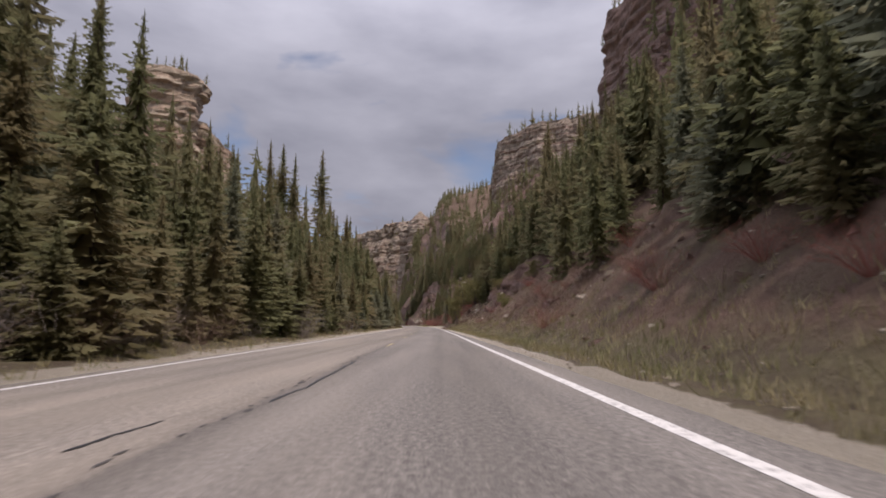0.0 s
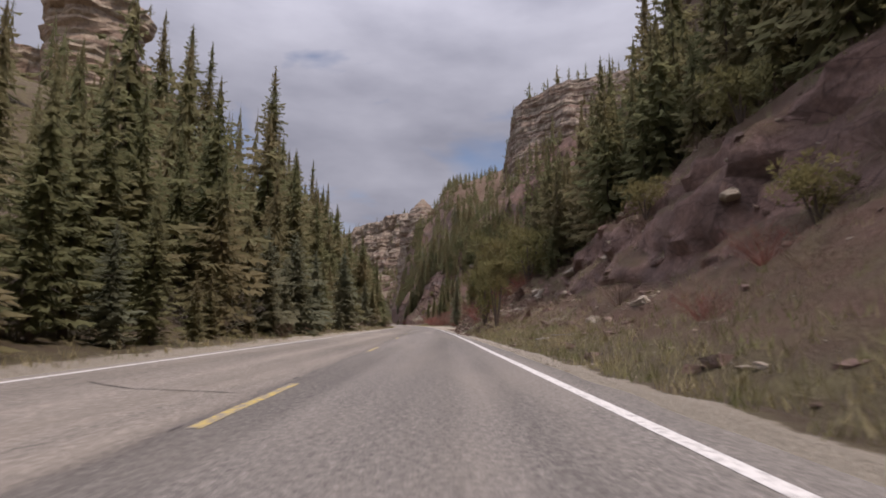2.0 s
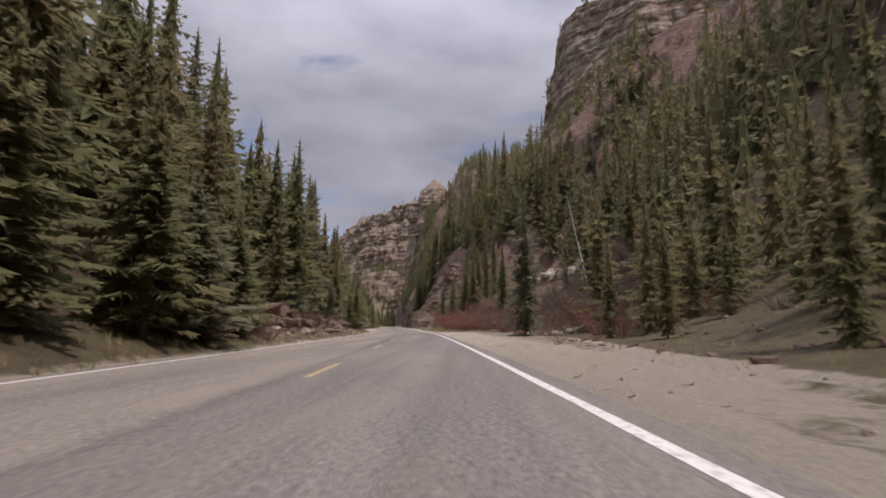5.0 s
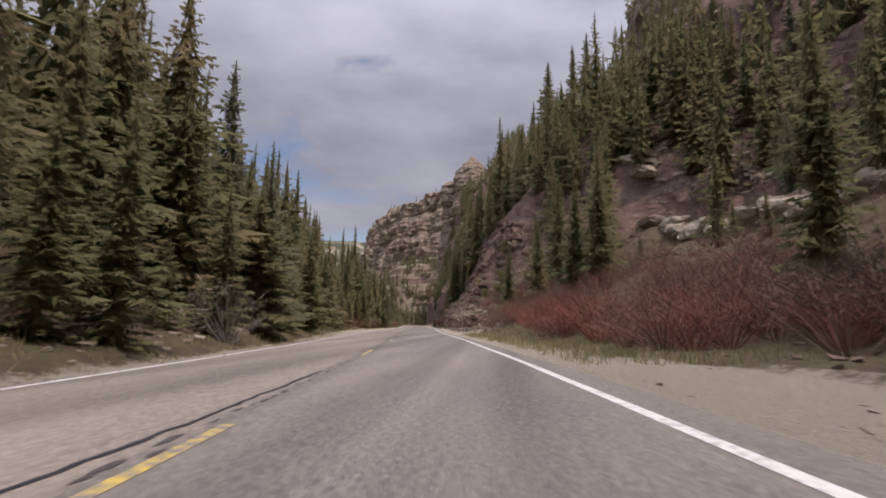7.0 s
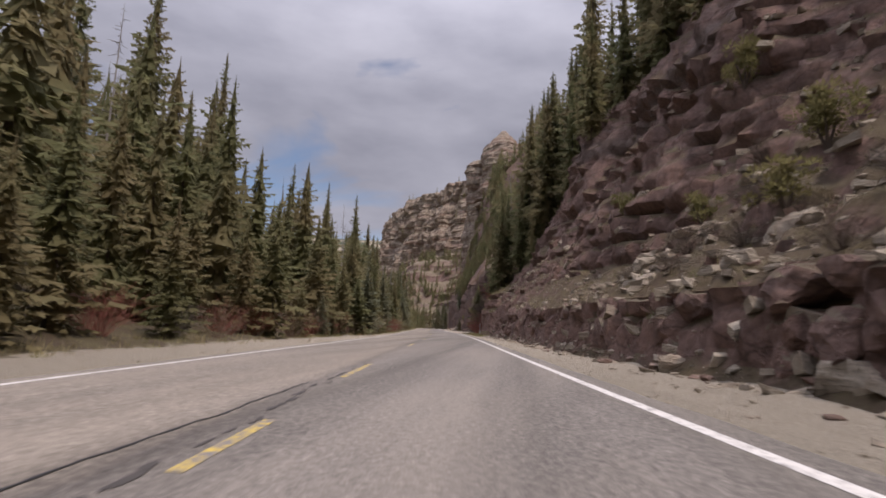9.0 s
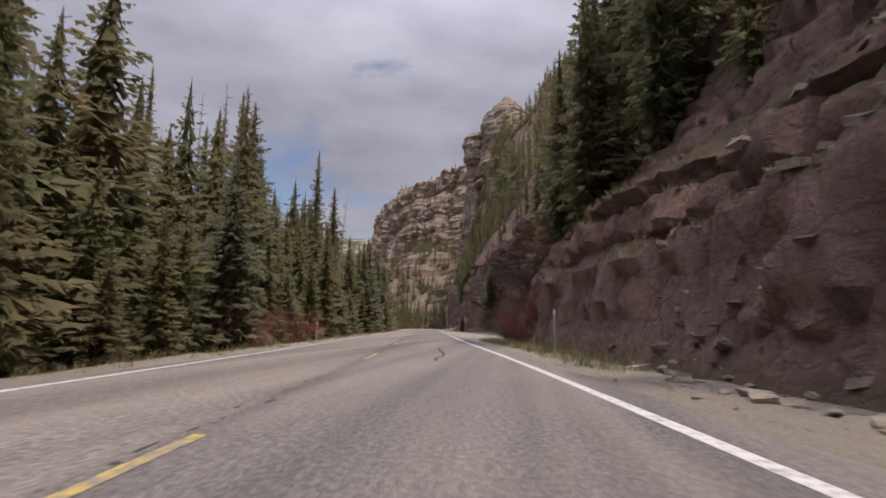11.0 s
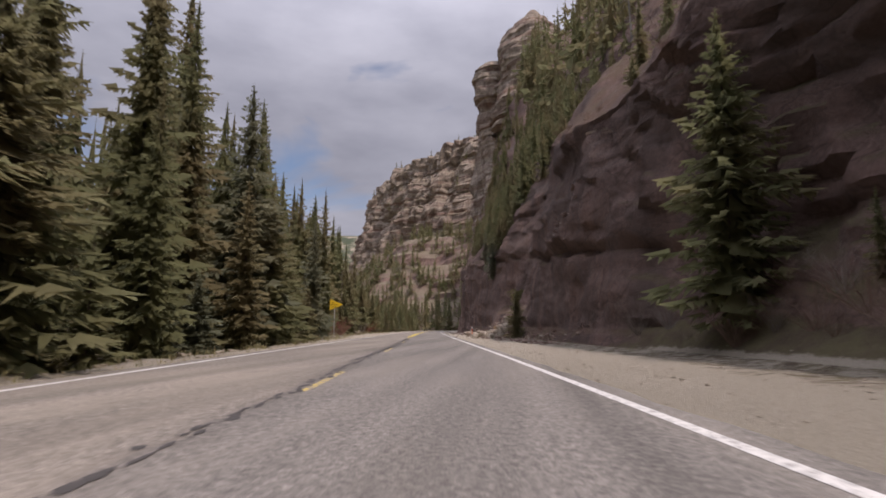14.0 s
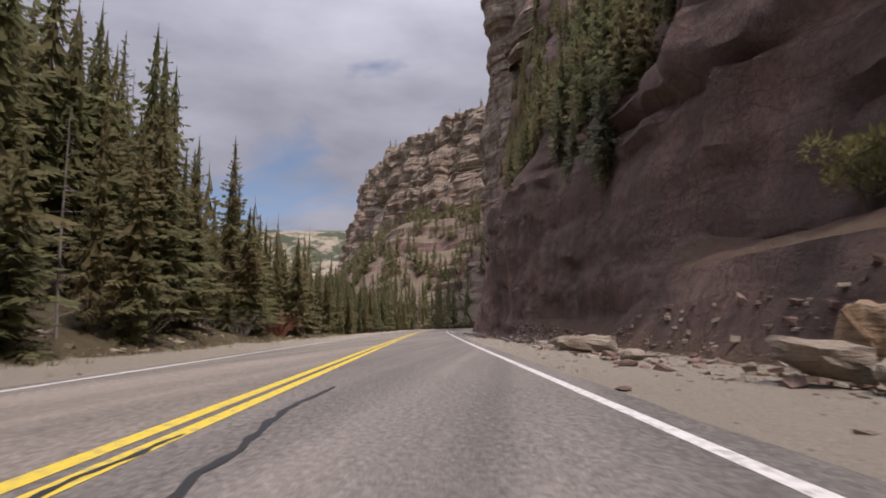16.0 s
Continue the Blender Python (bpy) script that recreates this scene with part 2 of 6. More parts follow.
M_ASPHALT = asphalt_material()
M_WHITE = paint_material("white_line_paint", (0.66, 0.63, 0.59), 0.40)
M_YELLOW = paint_material("yellow_line_paint", (0.60, 0.43, 0.08), 0.52)
M_FRESHYELLOW = paint_material("fresh_yellow_line_paint", (0.68, 0.50, 0.05), 0.36)
M_TAR = Nodes("crack_tar", 0.6, 0.3).done((0.022, 0.021, 0.021))
M_ROCK = cliff_material("buff_red_sandstone", False)
M_BUFFROCK = cliff_material("buff_sandstone", "buff")
M_DARKROCK = cliff_material("dark_red_sandstone", True)
M_GROUND = ground_material()
def hill_material():
    n = Nodes("far_hill", 0.95, 0.1)
    woods = n.ramp(n.noise(0.02, 6, 0.7), [(0.44, 0.0), (0.54, 1.0)])
    c = n.mix(woods, n.mix(n.noise(0.2, 4), (0.20, 0.165, 0.12), (0.34, 0.29, 0.22)), (0.055, 0.065, 0.04))
    return n.done(c)


M_HILL = hill_material()
M_SPRUCE = needle_material("spruce_needles", (0.120, 0.126, 0.064), (0.220, 0.216, 0.110), (0.230, 0.185, 0.104))
M_BLUESPRUCE = needle_material("blue_spruce_needles", (0.130, 0.138, 0.092), (0.215, 0.220, 0.145), (0.205, 0.190, 0.120))
M_BARK = bark_material("conifer_bark", (0.055, 0.042, 0.034), (0.16, 0.125, 0.10))
M_SNAG = bark_material("grey_deadwood", (0.16, 0.145, 0.13), (0.36, 0.33, 0.30))


# ---- shared builders ----
def mesh_object(name, verts, faces, material, parent=None, label="", smooth=False):
    me = bpy.data.meshes.new(name)
    me.from_pydata(verts, [], faces)
    if material:
        me.materials.append(material)
    if smooth:
        me.polygons.foreach_set("use_smooth", [True] * len(me.polygons))
    ob = new(name, me)
    if parent:
        ob.parent = parent
    if label:
        tagged(ob, label)
    return ob


def smoothstep(a, b, x):
    f = min(1.0, max(0.0, (x - a) / (b - a)))
    return f * f * (3 - 2 * f)


def table(rows, x):
    """Smooth look-up in rows of (x, value, value, ...)."""
    if x <= rows[0][0]:
        return rows[0][1:]
    for r0, r1 in zip(rows, rows[1:]):
        if x <= r1[0]:
            f = smoothstep(r0[0], r1[0], x)
            return tuple(p + (q - p) * f for p, q in zip(r0[1:], r1[1:]))
    return rows[-1][1:]


# ---- line of the road ----
# y, x of the driver's line, cross fall in degrees
DRIFT = [(0, -0.12), (45, -0.22), (70, -0.28), (97, -0.12), (140, -0.28), (168, -0.4), (185, -0.1), (197, 0.2), (255, 0.2), (340, 0.0), (392, 0.05), (430, -0.2)]
LINE = [(-200, 3.4)] + [(p[2], p[1] + table(DRIFT, p[2])[0]) for p in PATH if p[0] in (0.0, 1.0, 2.0, 3.0, 6.0, 7.0, 8.0, 9.0, 11.5, 12.5, 13.5, 14.5, 16.0)]
LINE += [(470, -48.3), (510, -53.8), (545, -57.0), (580, -57.0), (620, -51.0), (680, -34.0), (760, -5.0)]
LY, LX = np.array([p[0] for p in LINE], float), np.array([p[1] for p in LINE], float)
LM = np.gradient(LX, LY)


def xc(y):
    """x of the driven line at y (cubic through LINE)."""
    i = int(np.clip(np.searchsorted(LY, y) - 1, 0, len(LY) - 2))
    h = LY[i + 1] - LY[i]
    f = min(1.0, max(0.0, (y - LY[i]) / h))
    return float((2 * f**3 - 3 * f**2 + 1) * LX[i] + (f**3 - 2 * f**2 + f) * h * LM[i] + (3 * f**2 - 2 * f**3) * LX[i + 1] + (f**3 - f**2) * h * LM[i + 1])


def bank(y):
    return math.tan(radians(table([(0, 0.0), (50, 0.25), (103, 0.25), (165, -0.3), (200, -0.7), (257, -0.5), (340, 0.0), (395, 0.75), (432, 0.5), (500, 0.3)], y)[0]))


def road_z(u, y):
    return -u * bank(y) if abs(u) < 9 else -math.copysign(9, u) * bank(y) * max(0.0, 1 - (abs(u) - 9) / 12)


RIGHT_LINE, LEFT_LINE, CENTRE = 2.13, -5.46, -1.85

# ---- east hillside: each line up the slope as rows of y, u, z ----
TOE = [(-80, 5, 0.1), (50, 4.6, 0.1), (72, 3.8, 0.1), (90, 3.7, 0.1), (102, 3.4, 0.1), (118, 3.8, 0.1), (145, 6, 0.1), (176, 10, 0), (205, 7.2, 0), (232, 5, 0), (250, 5.4, 0), (258, 5.4, 0), (275, 4.8, 0), (300, 4.8, 0), (318, 4.6, 0), (332, 5.2, 0), (345, 10, 0), (365, 11, 0), (395, 9.6, 0), (406, 8.6, 0), (428, 7.6, 0), (448, 7.0, 0), (480, 6.2, 0), (505, 6, 0), (540, 9, 0), (590, 8, 0), (640, 9, 0), (720, 9, 0)]
FACE = [(-80, 6.5, 1), (50, 6.2, 1.2), (72, 6.2, 1), (90, 6, 1.2), (102, 4.6, 1.6), (118, 5.2, 1.6), (145, 9, 0.5), (176, 13, 0.4), (205, 11, 0.5), (232, 7, 1), (249, 7.4, 0.9), (255, 6.2, 1.5), (260, 5.9, 1.9), (275, 5.2, 2), (300, 5.4, 2.6), (318, 5.2, 3.4), (332, 5.8, 3), (345, 11.5, 0.8), (365, 12.5, 1), (395, 11, 1), (406, 9.2, 0.9), (424, 9.0, 1.0), (431, 8.4, 2.5), (443, 8.3, 2.6), (450, 8.3, 1.2), (480, 6.2, 1.4), (505, 6.5, 2), (540, 11, 3), (590, 9, 3), (640, 12, 3), (720, 12, 3)]
BENCH = [(-80, 14, 7), (50, 13, 7), (72, 8.5, 2.6), (90, 8.5, 2.6), (102, 8, 4), (118, 9, 4), (145, 14, 2.5), (176, 19, 2.2), (205, 19, 3.4), (232, 13, 4), (249, 11, 3.6), (258, 9, 4), (275, 8, 4), (300, 7, 5), (318, 5.8, 5), (332, 7, 5), (345, 14, 3), (365, 14.4, 4), (380, 14.6, 4.2), (395, 13, 4.4), (406, 9.5, 5), (424, 9.2, 5), (431, 10.6, 3.5), (441, 10.2, 3.3), (450, 8.6, 5), (480, 6.2, 7), (505, 8, 6), (540, 13, 10), (590, 11, 10), (640, 18, 10), (720, 18, 10)]
SLOPE = [(-80, 30, 20), (50, 28, 20), (72, 11, 7.5), (86, 10.8, 6.9), (92, 10, 4.6), (102, 15, 7.5), (118, 18, 10), (145, 24, 9), (176, 30, 9), (205, 27, 10), (232, 26, 8.5), (250, 25, 9), (258, 17, 7.8), (268, 11, 7), (278, 9.5, 7.5), (300, 9, 8), (318, 8, 6.5), (332, 9, 6.5), (345, 16, 6), (365, 15.4, 9), (380, 15.4, 10), (395, 13.8, 10), (402, 10.8, 9.5), (406, 9.9, 9), (424, 9.6, 10), (430, 12.8, 10), (440, 12.4, 10), (446, 9.8, 11), (452, 8.8, 11), (480, 6.4, 12), (505, 10, 14), (540, 15, 20), (590, 13, 20), (640, 24, 20), (720, 24, 20)]
FOOT = [(-80, 52, 42), (50, 52, 42), (72, 45, 34), (102, 45, 32), (118, 45, 32), (145, 50, 33), (176, 52, 35), (205, 40, 21), (232, 36, 16), (250, 34, 13), (258, 28, 13), (268, 17, 14), (278, 13.5, 17), (300, 14, 22), (318, 14, 14), (332, 15, 13), (345, 20, 13), (362, 17.4, 14), (372, 14.2, 15.5), (395, 12.5, 15), (402, 11.4, 13.6), (406, 11, 13), (422, 10.5, 16), (427, 15.4, 16), (440, 14.6, 16.5), (446, 11.4, 17), (456, 12, 16), (480, 11, 17), (505, 13, 26), (540, 17, 40), (590, 16, 45), (640, 32, 34), (720, 32, 34)]
TOP = [(-80, 60, 78), (50, 60, 78), (118, 60, 72), (145, 62, 76), (176, 62, 76), (205, 60, 50), (232, 62, 48), (250, 62, 46), (258, 58, 44), (268, 50, 42), (280, 38, 43), (318, 32, 44), (332, 32, 42), (345, 37, 42), (365, 37, 42), (395, 37, 40), (406, 33, 36), (425, 32, 42), (480, 29, 50), (505, 29, 54), (540, 22, 70), (590, 20, 76), (640, 30, 82), (720, 34, 82)]
RIM = [(-80, 95, 110), (90, 95, 106), (102, 95, 100), (176, 95, 100), (205, 82, 92), (232, 86, 90), (250, 86, 86), (258, 82, 82), (275, 66, 78), (300, 60, 74), (332, 60, 72), (395, 62, 70), (406, 57, 66), (425, 54, 70), (505, 56, 98), (540, 60, 120), (590, 58, 138), (640, 50, 150), (720, 60, 150)]
BACK = [(-80, 200, 130), (118, 200, 130), (145, 200, 125), (176, 200, 125), (205, 200, 120), (480, 200, 122), (540, 180, 160), (640, 170, 190), (720, 170, 190)]
RIGHT = (TOE, FACE, BENCH, SLOPE, FOOT, TOP, RIM, BACK)


def right_profile(y):
    return [v for part in RIGHT for v in table(part, y)]


SPLITS = (6, 12, 14, 24, 52, 20, 6)


def ridged(p, octaves=4):
    return noise.fractal(p, 0.9, 2.1, octaves)


def hillside_right():
    ys = np.concatenate([np.arange(-60, 0, 3.0), np.arange(0, 84, 0.6), np.arange(84, 126, 0.32), np.arange(126, 236, 0.8), np.arange(236, 300, 0.36), np.arange(300, 340, 0.24), np.arange(340, 500, 0.6), np.arange(500, 720, 2.5)])
    verts, faces, red, rocky, gravel, patina_shade = [], [], [], [], [], []
    cols = 0
    for y in ys:
        r = right_profile(y)
        pts = [(r[i], r[i + 1]) for i in range(0, 16, 2)]
        row = []
        for k, ((u0, z0), (u1, z1)) in enumerate(zip(pts, pts[1:])):
            for j in range(SPLITS[k]):
                f = j / SPLITS[k]
                row.append((u0 + (u1 - u0) * f, z0 + (z1 - z0) * f, k + f))
        row.append((*pts[-1], 7.0))
        cols = len(row)
        x0 = xc(y)
        slopes = [smoothstep(0.9, 2.0, (b[1] - a[1]) / max(0.05, b[0] - a[0])) for a, b in zip(pts, pts[1:])]
        for u, z, k in row:
            p = Vector((x0 + u, y, z))
            grow = smoothstep(0.0, 0.6, k)
            size = min(1.0, 0.06 + z / 18)
            wall = smoothstep(396, 410, y)
            d = ridged(p * 0.22) * (1.2 - 0.5 * smoothstep(120, 150, y)) * size * grow * (1 - 0.6 * wall) + ridged(p * 0.9 + Vector((7, 3, 1))) * (0.16 + 0.28 * size) * grow * (1 - 0.85 * wall) + ridged(p * 0.07) * 2.5 * size * size * grow
            d += wall * grow * (0.3 * ridged(Vector((3.0, y * 0.10, z * 0.5))) + 0.07 * ridged(Vector((1.0, y * 0.7, z * 1.6))))
            d += grow * size * (1 - 0.6 * wall) * 0.16 * ridged(p * 2.3 + Vector((1, 5, 8)), 3)
            crack = 4.6 + (y - 401) * 0.118 + 0.35 * noise.noise(Vector((0, y * 0.12, 0)))
            # beds and joint blocks on the steep parts
            bed = (z - wall * 0.118 * (y - 430)) / (1.9 - 0.6 * smoothstep(240, 256, y) + 1.6 * wall) + 1.4 * noise.noise(p * 0.05) + 0.25 * noise.noise(p * 0.4)
            row_i = math.floor(bed)
            steep = slopes[min(6, int(k))]
            block = noise.cell(Vector((y / (1.2 + 0.9 * (row_i % 3)) + 0.37 * row_i, row_i + 0.5, 0.5)))
            d += (0.5 - smoothstep(0.6, 1.0, bed - row_i)) * (0.75 - 0.3 * smoothstep(140, 160, y)) * grow * size * (0.35 + steep) * (1 - 0.6 * wall)
            d -= wall * (1 - smoothstep(458, 470, y)) * grow * 0.5 * math.exp(-(((z - crack) / 0.28) ** 2))
            d += wall * (1 - smoothstep(458, 470, y)) * grow * 0.4 * smoothstep(crack, crack + 0.4, z) * (1 - smoothstep(crack + 2.0, crack + 6.0, z))
            d += smoothstep(80, 92, y) * (1 - smoothstep(122, 132, y)) * grow * (0.34 * ridged(p * 0.7 + Vector((4, 4, 1))) + 0.16 * ridged(p * 1.9, 3))
            d += smoothstep(236, 244, y) * (1 - smoothstep(264, 274, y)) * grow * (0.42 * ridged(p * 0.6 + Vector((2, 1, 6))) + 0.2 * ridged(p * 1.8, 3))
            col = y / (1.2 + 0.9 * (row_i % 3)) + 0.37 * row_i
            joint = max(math.exp(-((min(bed - row_i, row_i + 1 - bed) * 1.4 / 0.14) ** 2)), math.exp(-((min(col % 1, 1 - col % 1) * (1.2 + 0.9 * (row_i % 3)) / 0.16) ** 2)))
            d -= joint * 0.34 * steep * grow * smoothstep(246, 256, y) * (1 - smoothstep(336, 342, y))
            d += (1 - smoothstep(105, 135, y)) * grow * 0.22 * ridged(p * 0.33 + Vector((2, 9, 4)))
            d += block * (0.45 - 0.12 * wall) * grow * min(1.0, 0.3 + z / 10) * steep
            verts.append((p.x - d - (0.5 if k == 0 else 0), p.y, road_z(r[0], y) * (1 - grow) + z + 0.35 * d * (1 if k > 1 else 0) - (0.3 if k == 0 else 0)))
            red.append(smoothstep(398, 408, y) + smoothstep(0.2, 0.8, k) * (1 - 0.5 * smoothstep(70, 95, y)) * (1 - smoothstep(122, 135, y)) + 0.15 * smoothstep(140, 165, y) * (1 - smoothstep(220, 240, y)) + 0.7 * smoothstep(232, 240, y) * (1 - smoothstep(330, 338, y)) * (0.45 + 0.55 * smoothstep(2.9, 3.5, k)))
            # stretch of wall where patina and painted-in shade darken the rock
            patina_shade.append(max(0.8 * smoothstep(360, 372, y), smoothstep(392, 402, y + 0.6 * z)) * (1 - smoothstep(470, 488, y - 0.5 * z)))
            low = smoothstep(246, 252, y) * (1 - 0.9 * smoothstep(336, 342, y) * (1 - smoothstep(398, 404, y)))
            rocky.append(smoothstep(0.3 - 0.28 * low, 1.0 - 0.8 * low, k) * (1 - 0.75 * smoothstep(135, 155, y) * (1 - smoothstep(236, 250, y)) * smoothstep(1.0, 2.0, k)))
            gravel.append((1 - low) * (1 - smoothstep(0.0, 0.5, k)) * smoothstep(130, 150, y) * (1 - smoothstep(202, 208, y) * (1 - smoothstep(240, 250, y))))
    for i in range(len(ys) - 1):
        for j in range(cols - 1):
            a = i * cols + j
            faces.append((a, a + 1, a + cols + 1, a + cols))
    ob = mesh_object("hillside", verts, faces, M_GROUND, smooth=True)
    ob.data.set_sharp_from_angle(angle=radians(38))
    for nm, vals in (("red", red), ("rocky", rocky), ("gravel", gravel), ("patina_shade", patina_shade)):
        at = ob.data.attributes.new(nm, "FLOAT", "POINT")
        at.data.foreach_set("value", vals)
    return tagged(ob, "steep canyon side of reddish soil and ledged sandstone", "hillside", kind="structure")


# left: y, verge width end u, then slope points
L_VERGE = [(-80, -6.6, 0), (90, -7.6, 0), (150, -6.4, 0), (205, -6.3, 0), (265, -9.4, 0), (310, -7, 0), (400, -6.9, 0), (440, -9.1, 0), (520, -8, 0), (720, -8, 0)]
L_BANK = [(-80, -9, 0.4), (90, -10, 0.3), (150, -8.5, 0.8), (205, -8.6, 0.6), (265, -12, 0.2), (310, -9.5, -0.4), (400, -10, -0.8), (440, -10.5, 0.6), (520, -12, -0.5), (620, -12, -1), (720, -12, -1)]
L_LOW = [(-80, -24, 4), (80, -22, 4.5), (120, -20, 7.5), (150, -18, 8), (205, -20, 6), (265, -26, 5), (310, -24, 3), (400, -24, 1), (440, -24, 5), (520, -24, 0.5), (720, -30, 0.5)]
L_MID_SLOPE = [(-80, -60, 17), (80, -55, 18), (120, -40, 27), (150, -38, 30), (205, -58, 22), (265, -60, 24), (310, -60, 24), (400, -60, 20), (440, -60, 20), (520, -60, 8), (720, -60, 3)]
L_HIGH = [(-80, -100, 44), (80, -100, 46), (150, -100, 52), (205, -100, 44), (265, -100, 46), (310, -100, 44), (400, -100, 36), (440, -100, 32), (520, -100, 14), (720, -100, 8)]
L_FAR = [(-80, -220, 95), (90, -220, 95), (205, -220, 75), (310, -220, 75), (400, -220, 60), (440, -220, 50), (520, -220, 20), (620, -220, 14), (720, -220, 14)]
LEFT = (L_VERGE, L_BANK, L_LOW, L_MID_SLOPE, L_HIGH, L_FAR)


def left_profile(y):
    return [v for part in LEFT for v in table(part, y)]


LSPLITS = (6, 10, 14, 8, 8)


def ground_left():
    ys = np.concatenate([np.arange(-60, 0, 3.0), np.arange(0, 520, 1.3), np.arange(520, 720, 4.0)])
    verts, faces, gravel = [], [], []
    cols = 0
    for y in ys:
        l = left_profile(y)
        r0 = right_profile(y)[0]
        pts = [(l[i], l[i + 1]) for i in range(0, 12, 2)]
        row = []
        for k in range(len(pts) - 1, 0, -1):
            (u0, z0), (u1, z1) = pts[k], pts[k - 1]
            for j in range(LSPLITS[k - 1]):
                f = j / LSPLITS[k - 1]
                row.append((u0 + (u1 - u0) * f, z0 + (z1 - z0) * f, 1.0))
        for u in np.linspace(pts[0][0], -5.9, 4)[:-1]:
            row.append((u, 0.0, 0.3))
        for u in (-5.9, -3.0, 0.0, 2.4, 2.9):
            row.append((u, -0.06, -1.0))
        for f in np.linspace(0, 1, 13)[1:]:
            row.append((2.9 + (r0 - 2.9) * f, 0.1 * f if f == 1 else 0.0, 0.3 * (1 - f)))
        cols = len(row)
        x0 = xc(y)
        for u, z, w in row:
            p = Vector((x0 + u, y, z))
            n = ridged(p * 0.25) * 0.5 * (1 if w == 1 else 0) * smoothstep(6, 14, -u) + ridged(p * 1.3) * 0.09 * (w > 0)
            zz = z + n + (road_z(u, y) if z <= 0.1 or w < 1 else 0) - (0.03 if w == 0.3 and u < 0 else 0)
            if w == -1.0:
                zz = road_z(u, y) - 0.05
            verts.append((p.x, p.y, zz))
            gravel.append(smoothstep(-l[0] + 0.9, -l[0] - 0.8, -u) if u < 0 else (1 - smoothstep(2.9, 3.7, u) * (1 - smoothstep(130, 150, y)) - 0.5 * smoothstep(4.5, 7.5, u) - 0.5 * smoothstep(3.5, 4.4, u) * smoothstep(204, 210, y) * (1 - smoothstep(240, 250, y))))
    for i in range(len(ys) - 1):
        for j in range(cols - 1):
            a = i * cols + j
            faces.append((a, a + 1, a + cols + 1, a + cols))
    ob = mesh_object("ground", verts, faces, M_GROUND, smooth=True)
    at = ob.data.attributes.new("gravel", "FLOAT", "POINT")
    at.data.foreach_set("value", gravel)
    for nm, v in (("rocky", 0.6), ("red", 0.1)):
        at = ob.data.attributes.new(nm, "FLOAT", "POINT")
        at.data.foreach_set("value", [v] * len(verts))
    return tagged(ob, "forest floor, verges and gravel shoulders of the canyon", "ground", kind="structure")


def strip(name, u0, u1, y0, y1, lift, material, step=2.0, wobble=0.0):
    """A strip of the road between two offsets from the driven line."""
    n = max(2, int((y1 - y0) / step) + 1)
    verts, faces = [], []
    us = np.linspace(u0, u1, max(2, int(abs(u1 - u0) / 1.5) + 2))
    for i, y in enumerate(np.linspace(y0, y1, n)):
        x0 = xc(y)
        for u in us:
            w = wobble * noise.noise(Vector((u * 3, y * 0.6, 0)))
            verts.append((x0 + u + w, y, road_z(u, y) + lift))
    m = len(us)
    for i in range(n - 1):
        for j in range(m - 1):
            a = i * m + j
            faces.append((a, a + 1, a + m + 1, a + m))
    return mesh_object(name, verts, faces, material)


ground = ground_left()
hill = hillside_right()
CENTRE_AT = [(-60, -1.62), (110, -1.64), (170, -1.74), (200, -1.86), (260, -1.95), (340, -1.86), (720, -1.85)]
road = tagged(strip("road", LEFT_LINE - 0.4, RIGHT_LINE + 0.55, -60, 720, 0.0, M_ASPHALT, step=0.7, wobble=0.12), "worn grey asphalt two-lane road with tar-sealed cracks", "road", kind="structure")


lane = road.data.attributes.new("lane", "FLOAT", "POINT")
lane.data.foreach_set("value", [v.co.x - xc(v.co.y) - table(CENTRE_AT, v.co.y)[0] for v in road.data.vertices])


def marking(name, u0, u1, y0, y1, material, label, wobble=0.0):
    o = strip(name, u0, u1, y0, y1, 0.004, material, step=1.0, wobble=wobble)
    o.parent = road
    return tagged(o, label)


# offset of the right edge line from the driven line, which wanders in its lane
EDGE_AT = [(0, 2.09), (22, 2.06), (44, 2.12), (70, 2.10), (84, 2.17), (98, 2.25), (167, 2.21), (182, 2.10), (197, 1.98), (211, 2.08), (226, 2.17), (255, 2.22), (314, 2.03), (327, 1.99), (340, 2.06), (353, 2.13), (366, 2.23), (392, 2.28), (429, 2.18), (460, 2.13)]


def edge_line():
    """The white line along the driver's side of the road."""
    verts, faces = [], []
    for i, y in enumerate(np.arange(-60, 700, 1.0)):
        mid = table(EDGE_AT, y)[0]
        for u in (mid - 0.082, mid + 0.082):
            u += 0.012 * noise.noise(Vector((u * 9, y * 1.7, 0)))
            verts.append((xc(y) + u, y, road_z(u, y) + 0.004))
        if i:
            faces.append((2 * i - 2, 2 * i - 1, 2 * i + 1, 2 * i))
    ob = mesh_object("edge_line", verts, faces, M_WHITE)
    ob.parent = road
    return tagged(ob, "solid white painted edge line")


edge_line()
marking("edge_line", LEFT_LINE - 0.06, LEFT_LINE + 0.06, -60, 700, M_WHITE, "solid white painted edge line")
# far ends of the yellow dashes, a cycle of about 12 to 13 m
DASH_ENDS = [24.4, 37.1, 49.7, 61.5, 73.3, 86.6, 99.9] + [112.7 + 11.75 * k for k in range(5)] + [171.5 + 13.2 * k for k in range(4)] + [224.2 + 13.0 * k for k in range(4)] + [278.0, 290.5, 303.0, 315.9] + [327.6, 339.7] + [349.8 + 12.0 * k for k in range(7)]
MIDLINE = [(0, -1.62), (60, -1.64), (85, -1.62), (99, -1.56), (168, -1.42), (183, -1.61), (197, -1.83), (211, -1.95), (226, -1.90), (257, -1.70), (270, -1.85), (314, -1.93), (327, -1.88), (340, -1.93), (350, -1.84), (380, -1.80), (406, -1.68), (430, -1.80)]
